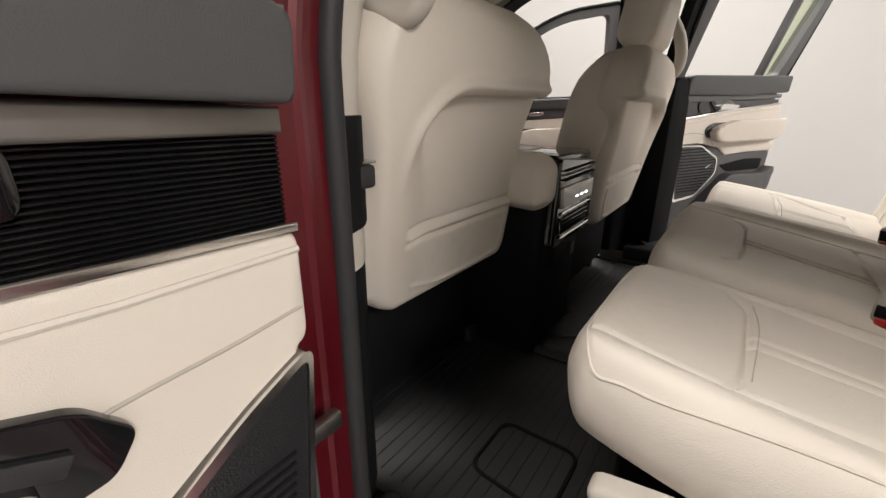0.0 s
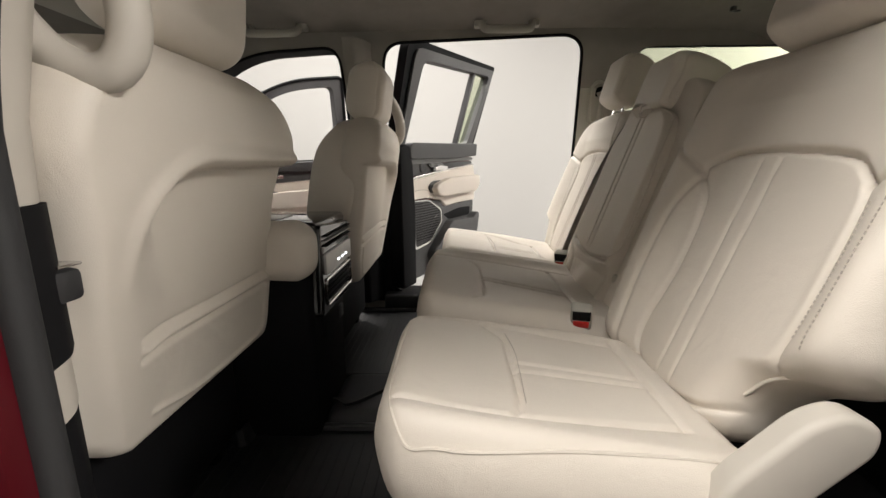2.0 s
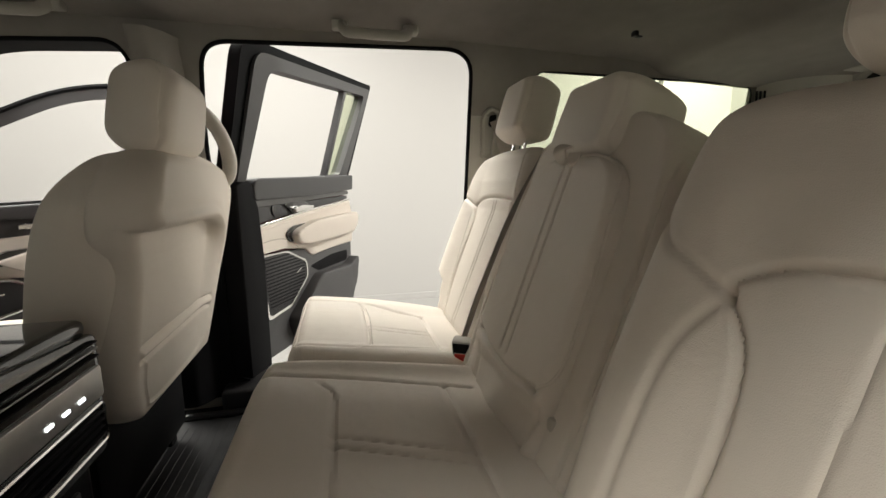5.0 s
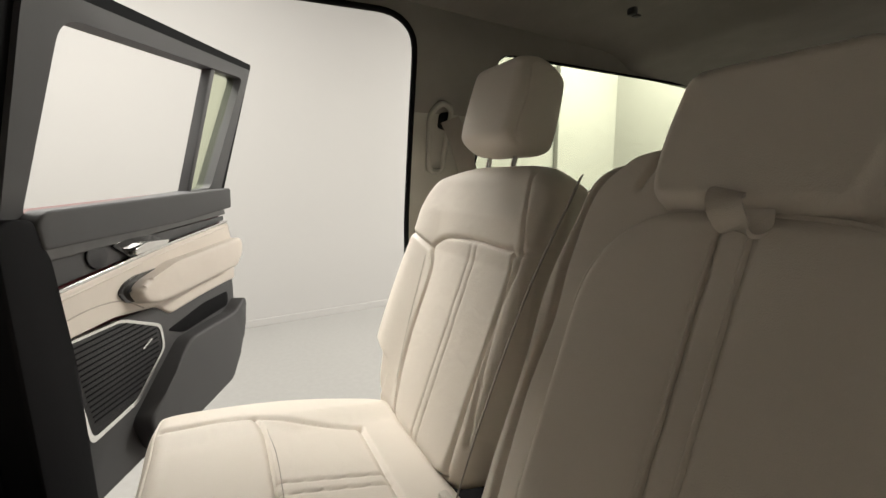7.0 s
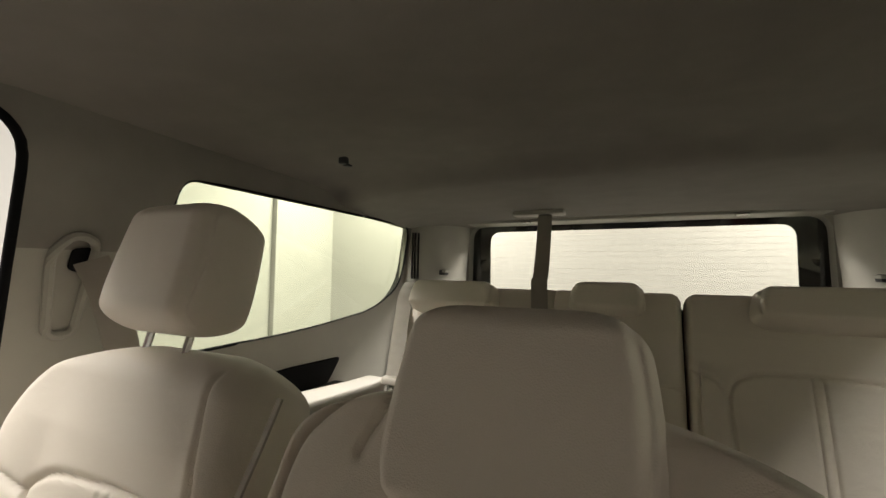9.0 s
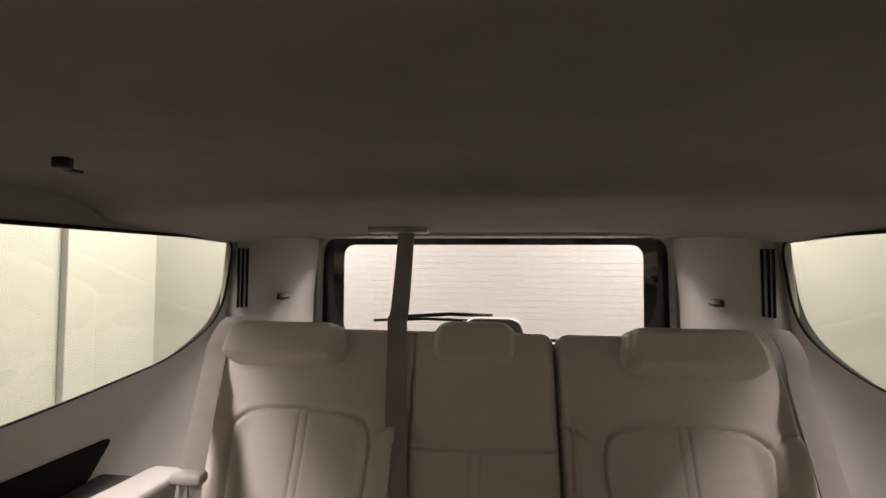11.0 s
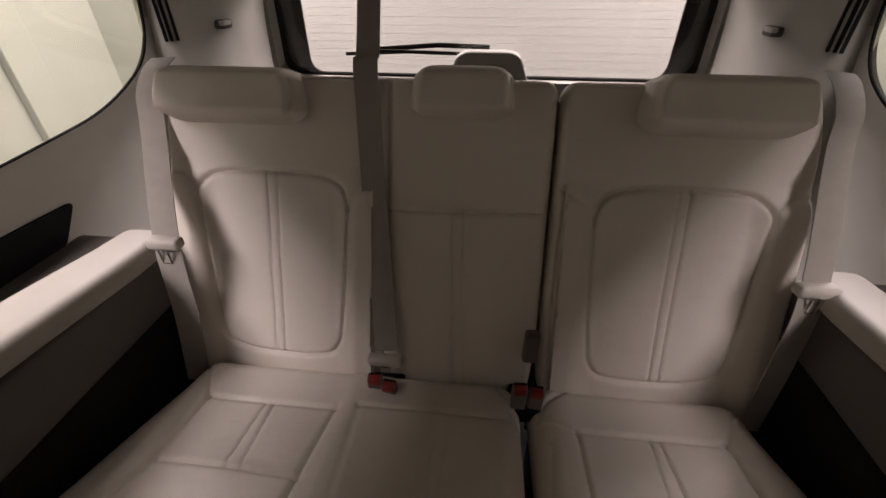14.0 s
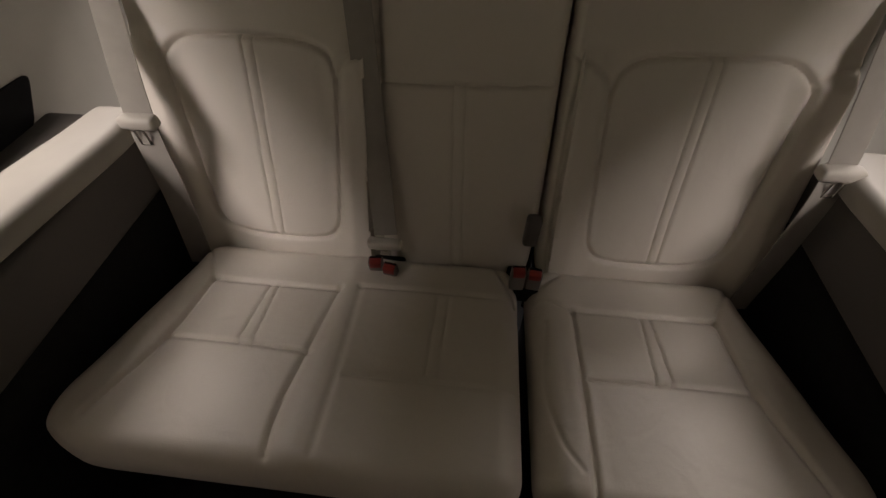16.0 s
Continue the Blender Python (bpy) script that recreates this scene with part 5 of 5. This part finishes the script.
    part("pocket_recess", slab(rounded([(0.40, -0.285), (0.62, -0.265), (0.80, -0.27), (0.79, -0.32), (0.48, -0.318)], 0.02, 5), 0.003, pl, 0.001, 0.011), BLACK, door, "black pocket opening")
    spk = rounded([(0.03 + e, -0.192), (0.20, -0.196), (0.345, -0.255), (0.35, -0.315), (0.215, -0.40), (0.06 + e, -0.412)], 0.02)
    if side < 0:
        spk = rounded([(0.034, -0.185), (0.06, -0.192), (0.12, -0.213), (0.20, -0.245), (0.32, -0.34), (0.22, -0.41), (0.07, -0.412)], 0.02)
    grille = part("speaker_grille", slab(spk, 0.012, pl, 0.003, 0.012), MESH, door, "black perforated speaker grille")
    slots, fs = [], []
    for i in range(15):
        z = (-0.205 if side > 0 else -0.262) - (0.0125 if side > 0 else 0.010) * i
        u0 = 0.045 + 0.002 * i + e
        u1 = min(0.33, np.interp(z, [-0.40, -0.315, -0.255, -0.2], [0.21, 0.335, 0.335, 0.21]))
        tv, tf = tube(pl(np.linspace(u0, u1, 4), np.full(4, z), np.full(4, 0.0245)), 0.0022, 5)
        fs += [tuple(q + len(slots) for q in f) for f in tf]
        slots += list(tv)
    part("grille_ribs", (np.array(slots), fs), BLACK, grille)
    part("badge", slab([(0.265, -0.285), (0.305, -0.272), (0.305, -0.277), (0.265, -0.290)], 0.002, pl, 0, 0.0245), CHROME, grille, "small plain metal badge")
    wide = rounded([(0.022 + e, -0.186), (0.205, -0.190), (0.355, -0.250), (0.36, -0.318), (0.22, -0.410), (0.052 + e, -0.424)], 0.02)
    if side < 0:
        wide = rounded([(0.026, -0.176), (0.06, -0.184), (0.125, -0.204), (0.205, -0.236), (0.335, -0.34), (0.226, -0.420), (0.062, -0.424)], 0.02)
    part("speaker_trim", ring(wide, spk, pl, 0.010, 0.026), CHROME, door, "satin chrome speaker surround", sharp=30)
    return door


rear_door(1, 64.2, (0.905, 0.207), "open red rear door with cream leather and black inner panel")
rear_door(-1, 88.0, (-0.875, 0.272), "wide open red rear door with cream leather inner panel")
part_arm = thing("door_check_strap", -0.90, 0.25, -0.42, "metal door check strap at the red pillar", "door check")
part("strap", box(-0.93, -0.86, 0.255, 0.268, -0.335, -0.315, 0.003), BRUSHED, part_arm, "grey metal strap")


def front_door(hinge, deg, label):
    door = thing("car_door", hinge[0], hinge[1], -0.58, label, "car door")
    pl = door_place(hinge, deg, 1)
    part("door_shell", slab(rounded([(0.0, -0.58), (0.0, 0.0), (0.95, 0.045), (0.98, -0.2), (0.93, -0.58)], 0.05), 0.09, pl, 0.006, -0.10), RED, door, "deep red painted door skin", sharp=30)
    outer = rounded([(0.10, 0.0), (0.95, 0.03), (0.895, 0.495), (0.58, 0.445), (0.28, 0.26)], [0.02, 0.02, 0.03, 0.2, 0.1], 7)
    inner = rounded([(0.17, 0.015), (0.90, 0.045), (0.845, 0.445), (0.60, 0.402), (0.32, 0.235)], [0.02, 0.02, 0.04, 0.2, 0.1], 7)
    part("window_frame", ring(outer, inner, pl, -0.05, 0.0), SOFT_DARK, door, "dark grey arched window frame", sharp=30)
    part("frame_seal", tube(pl(outer[:, 0], outer[:, 1], np.full(len(outer), 0.002)), 0.009, 6, closed=True), RUBBER, door, "black rubber seal")
    part("upper_trim", slab(rounded([(0.1, -0.045), (0.1, 0.0), (0.93, 0.04), (0.94, -0.02)], 0.015), 0.04, pl, 0.016), SOFT_DARK, door, "soft dark grey window ledge")
    part("dark_inlay", slab([(0.1, -0.12), (0.1, -0.045), (0.94, -0.02), (0.94, -0.06)], 0.012, pl, 0.002), SOFT_DARK, door, "piano black inlay")
    part("door_handle", slab(rounded([(0.40, -0.075), (0.40, -0.055), (0.54, -0.045), (0.54, -0.065)], 0.006), 0.03, pl, 0.005, 0.01), CHROME, door, "satin chrome door handle")
    part("leather_panel", slab(rounded([(0.1, -0.22), (0.1, -0.12), (0.94, -0.06), (0.96, -0.27), (0.5, -0.26)], 0.015), 0.022, pl, 0.008), LEATHER, door, "cream leather door panel")
    part("armrest", slab(rounded([(0.32, -0.18), (0.45, -0.14), (0.93, -0.125), (0.94, -0.18), (0.6, -0.225), (0.40, -0.225)], 0.03, 5), 0.07, pl, 0.022, 0.016), LEATHER, door, "cream leather armrest")
    part("switch_recess", slab(rounded([(0.26, -0.19), (0.36, -0.145), (0.50, -0.135), (0.40, -0.20)], 0.012), 0.045, pl, 0.006, 0.016), GLOSS, door, "piano black switch recess")
    part("lower_panel", slab(rounded([(0.1, -0.56), (0.1, -0.22), (0.5, -0.26), (0.96, -0.27), (0.9, -0.56)], 0.03), 0.014, pl, 0.005), SOFT_DARK, door, "dark grey lower door panel")
    spk = rounded([(0.15, -0.24), (0.36, -0.25), (0.44, -0.30), (0.40, -0.36), (0.18, -0.42)], 0.02)
    grille = part("speaker_grille", slab(spk, 0.012, pl, 0.003, 0.012), MESH, door, "black perforated speaker grille")
    part("badge", slab([(0.30, -0.305), (0.34, -0.297), (0.34, -0.302), (0.30, -0.311)], 0.002, pl, 0, 0.0245), CHROME, grille, "small plain metal badge")
    part("speaker_trim", tube(pl(spk[:, 0], spk[:, 1], np.full(len(spk), 0.024)), 0.007, 6, closed=True), CHROME, door, "satin chrome speaker surround")
    return door


front_door((0.93, 1.38), 40.0, "open red front door with cream leather inner panel")

# B-pillar trims, headliner fittings, floor mats
for side in (1, -1):
    trim = thing("pillar_trim", side * 0.75, 0.35, -0.58, "moulded trim of the middle pillar, dark below", "pillar trim", "middle pillars")

    def face(u, v, n, side=side):
        return stack(side * (half_width(u, v) - n), u, v)
    sec = rounded([(0.80, 0.322), (0.735, 0.345), (0.70, 0.375), (0.70, 0.42), (0.80, 0.425)], 0.012, 4)

    def column(z0, z1, grow=0.0, side=side, sec=sec):
        vs, fs, k, steps = [], [], len(sec), 8
        for i in range(steps):
            z = z0 + (z1 - z0) * i / (steps - 1)
            lean = 0.10 * max(z - 0.02, 0) / 0.4
            vs += [(side * (a - grow - lean), b, z) for a, b in sec]
        for i in range(steps - 1):
            fs += [(i * k + j, i * k + (j + 1) % k, (i + 1) * k + (j + 1) % k, (i + 1) * k + j) for j in range(k)]
        fs += [tuple(range(k)), tuple(range((steps - 1) * k, steps * k))]
        return np.array(vs), fs
    part("upper_trim", column(-0.029, 0.47, 0.0 if side < 0 else -0.012), HARD_CREAM if side < 0 else PILLAR, trim, "moulded upper trim")
    # cream trim; on the far side its shade is put in as black
    part("lower_trim", column(-0.215, -0.165), HARD_CREAM if side < 0 else BLACK, trim, "moulded lower trim, blackened for shade on the far side")
    part("pillar_foot", column(-0.60, -0.216, -0.002), BLACK, trim, "black lower pillar cover")
    part("belt_adjuster", column(-0.164, -0.03, 0.006), BLACK, trim, "black belt adjuster recess")
    part("belt_tongue", box(*sorted((side * 0.703, side * 0.735)), 0.345, 0.378, -0.118, -0.088, 0.006), DARK, trim, "dark belt tongue")
    part("tongue_edge", box(*sorted((side * 0.701, side * 0.725)), 0.347, 0.376, -0.0865, -0.0835, 0.001), CHROME, trim, "metal tongue edge")
    pil = thing("pillar_trim", side * 0.74, -0.6, 0.0, "grey belt outlet on the rear pillar", "pillar trim", "rear belt outlets")
    oval = rounded([(-0.600, 0.165), (-0.565, 0.165), (-0.553, 0.295), (-0.580, 0.325), (-0.612, 0.315)], 0.02, 6)
    part("outlet_frame", tube(face(oval[:, 0], oval[:, 1], np.full(len(oval), 0.004)), 0.007, 8, closed=True), GREY_TRIM, pil, "grey oval outlet frame")
    part("outlet_slot", slab(rounded([(-0.600, 0.262), (-0.578, 0.27), (-0.580, 0.302), (-0.606, 0.306)], 0.008), 0.004, face, 0.001), BLACK, pil, "black belt slot")
    web = smooth_line([(side * 0.716, -0.595, 0.285), (side * 0.70, -0.615, 0.22), (side * 0.68, -0.63, 0.10), (side * 0.69, -0.60, -0.10), (side * 0.72, -0.52, -0.40)], 8)
    part("webbing", ribbon(web, 0.046, 0.002, (0.3, 1, 0)), BELT, pil, "taupe woven webbing")
    for ya, yb in ((-0.10, -0.30), (0.79, 0.58)):
        grab = thing("grab_handle", side * 0.64, (ya + yb) / 2, 0.5, "taupe grab handle on the headliner", "grab handle", "grab handles")
        zc = float(roof_z(0.63, 0.0))
        pts = smooth_line([(side * 0.645, ya, zc), (side * 0.62, ya - 0.012, zc - 0.03), (side * 0.605, ya - 0.04, zc - 0.04), (side * 0.605, yb + 0.04, zc - 0.04), (side * 0.62, yb + 0.012, zc - 0.03), (side * 0.645, yb, zc)], 8)
        part("handle", tube(pts, 0.011, 10, 1.3), GREY_TRIM, grab, "taupe moulded handle")
        for y in (ya, yb):
            part("mount", box(*sorted((side * 0.63, side * 0.665)), y - 0.022, y + 0.022, zc - 0.022, zc + 0.01, 0.006, 3), GREY_TRIM, grab)
    visor = thing("sun_visor", side * 0.40, 1.15, 0.5, "taupe sun visor folded against the headliner", "sun visor", "sun visors")
    part("panel", box(*sorted((side * 0.14, side * 0.64)), 1.05, 1.24, 0.478, 0.498, 0.009, 3), GREY_TRIM, visor, "taupe visor panel")

hook = thing("coat_hook", 0.519, -0.958, 0.5, "small dark coat hook in the headliner", "coat hook")
part("hook", box(0.510, 0.530, -0.965, -0.950, 0.506, 0.522, 0.004), DARK, hook, "dark plastic hook")
part("hook_tip", box(0.513, 0.527, -0.98, -0.962, 0.504, 0.509, 0.002), DARK, hook)

# rubber floor mats with raised rim
def floor_mat(x0, x1, y0, y1, label, ribs):
    mat_thing = thing("floor_mat", (x0 + x1) / 2, (y0 + y1) / 2, -0.65, label, "floor mat", "floor mats")
    loop = rounded([(x0, y0), (x1, y0), (x1, y1), (x0, y1)], 0.06, 6)

    def lay(u, v, n):
        return stack(u, v, -0.655 + n)
    sheet = part("mat", slab(loop, 0.008, lay, 0.003), MAT, mat_thing, "black rubber mat sheet")
    part("rim", tube(lay(loop[:, 0], loop[:, 1], np.full(len(loop), 0.014)), 0.012, 8, closed=True), MAT, mat_thing, "raised black rim")
    for i in range(ribs):
        y = y0 + 0.05 + (y1 - y0 - 0.1) * (i + 0.5) / ribs
        part("rib", tube([(x0 + 0.05, y, -0.6465), (x1 - 0.05, y, -0.6465)], 0.0016, 5), MAT, sheet)
    return mat_thing


floor_mat(-0.72, -0.14, -0.05, 0.62, "black rubber floor mat behind the driver seat", 22)
floor_mat(0.12, 0.72, -0.05, 0.55, "black rubber floor mat behind the passenger seat", 22)
tunnel = thing("tunnel_mat", 0.0, 0.2, -0.65, "black rubber mat over the floor tunnel", "floor mat")
part("mat", pad([(-0.05, -0.13, 0.11), (0.2, -0.13, 0.11), (0.34, -0.13, 0.11)], 0.035, 0.01, 0.04, lambda u, v, n: stack(u, v, -0.65 + n), [], None, 0.03, 30, 30), MAT, tunnel, "black rubber hump mat")
pad_loop = rounded([(-0.585, 0.115), (-0.43, 0.115), (-0.43, 0.272), (-0.57, 0.272)], 0.03)
part("foot_outline", tube(stack(pad_loop[:, 0], pad_loop[:, 1], np.full(len(pad_loop), -0.645)), 0.004, 6, closed=True), BLACK, tunnel, "moulded rectangle outline")
for run in ([(0.42, 0.482), (0.14, 0.470), (0.02, 0.510), (-0.07, 0.512), (-0.20, 0.505), (-0.205, 0.575), (-0.50, 0.568), (-0.66, 0.585)], [(-0.125, 0.49), (-0.07, 0.434), (-0.06, 0.32), (-0.08, 0.272), (-0.005, 0.19)]):
    line = smooth_line(run, 6)
    part("raised_lip", ribbon(stack(line[:, 0], line[:, 1], np.full(len(line), -0.628)), 0.040, 0.010, (0, 0.35, 1)), MAT, tunnel, "raised moulded lip of the mat")
for side in (1, -1):
    sill = thing("door_sill", side * 0.78, -0.05, -0.6, "dark plastic door sill plate", "door sill", "door sills")
    part("plate", box(*sorted((side * 0.73, side * 0.90)), -0.42, 0.32, -0.64, -0.575, 0.012, 3), DARK, sill, "dark ribbed sill plate")
# pilaster on the garage wall
plain_box("trim", (RX1 - 0.08, RX1 - 0.002, -4.35, -4.05, GZ, GZ + RH), WALL, "white wall pilaster", "pilaster", bevel=0.01)
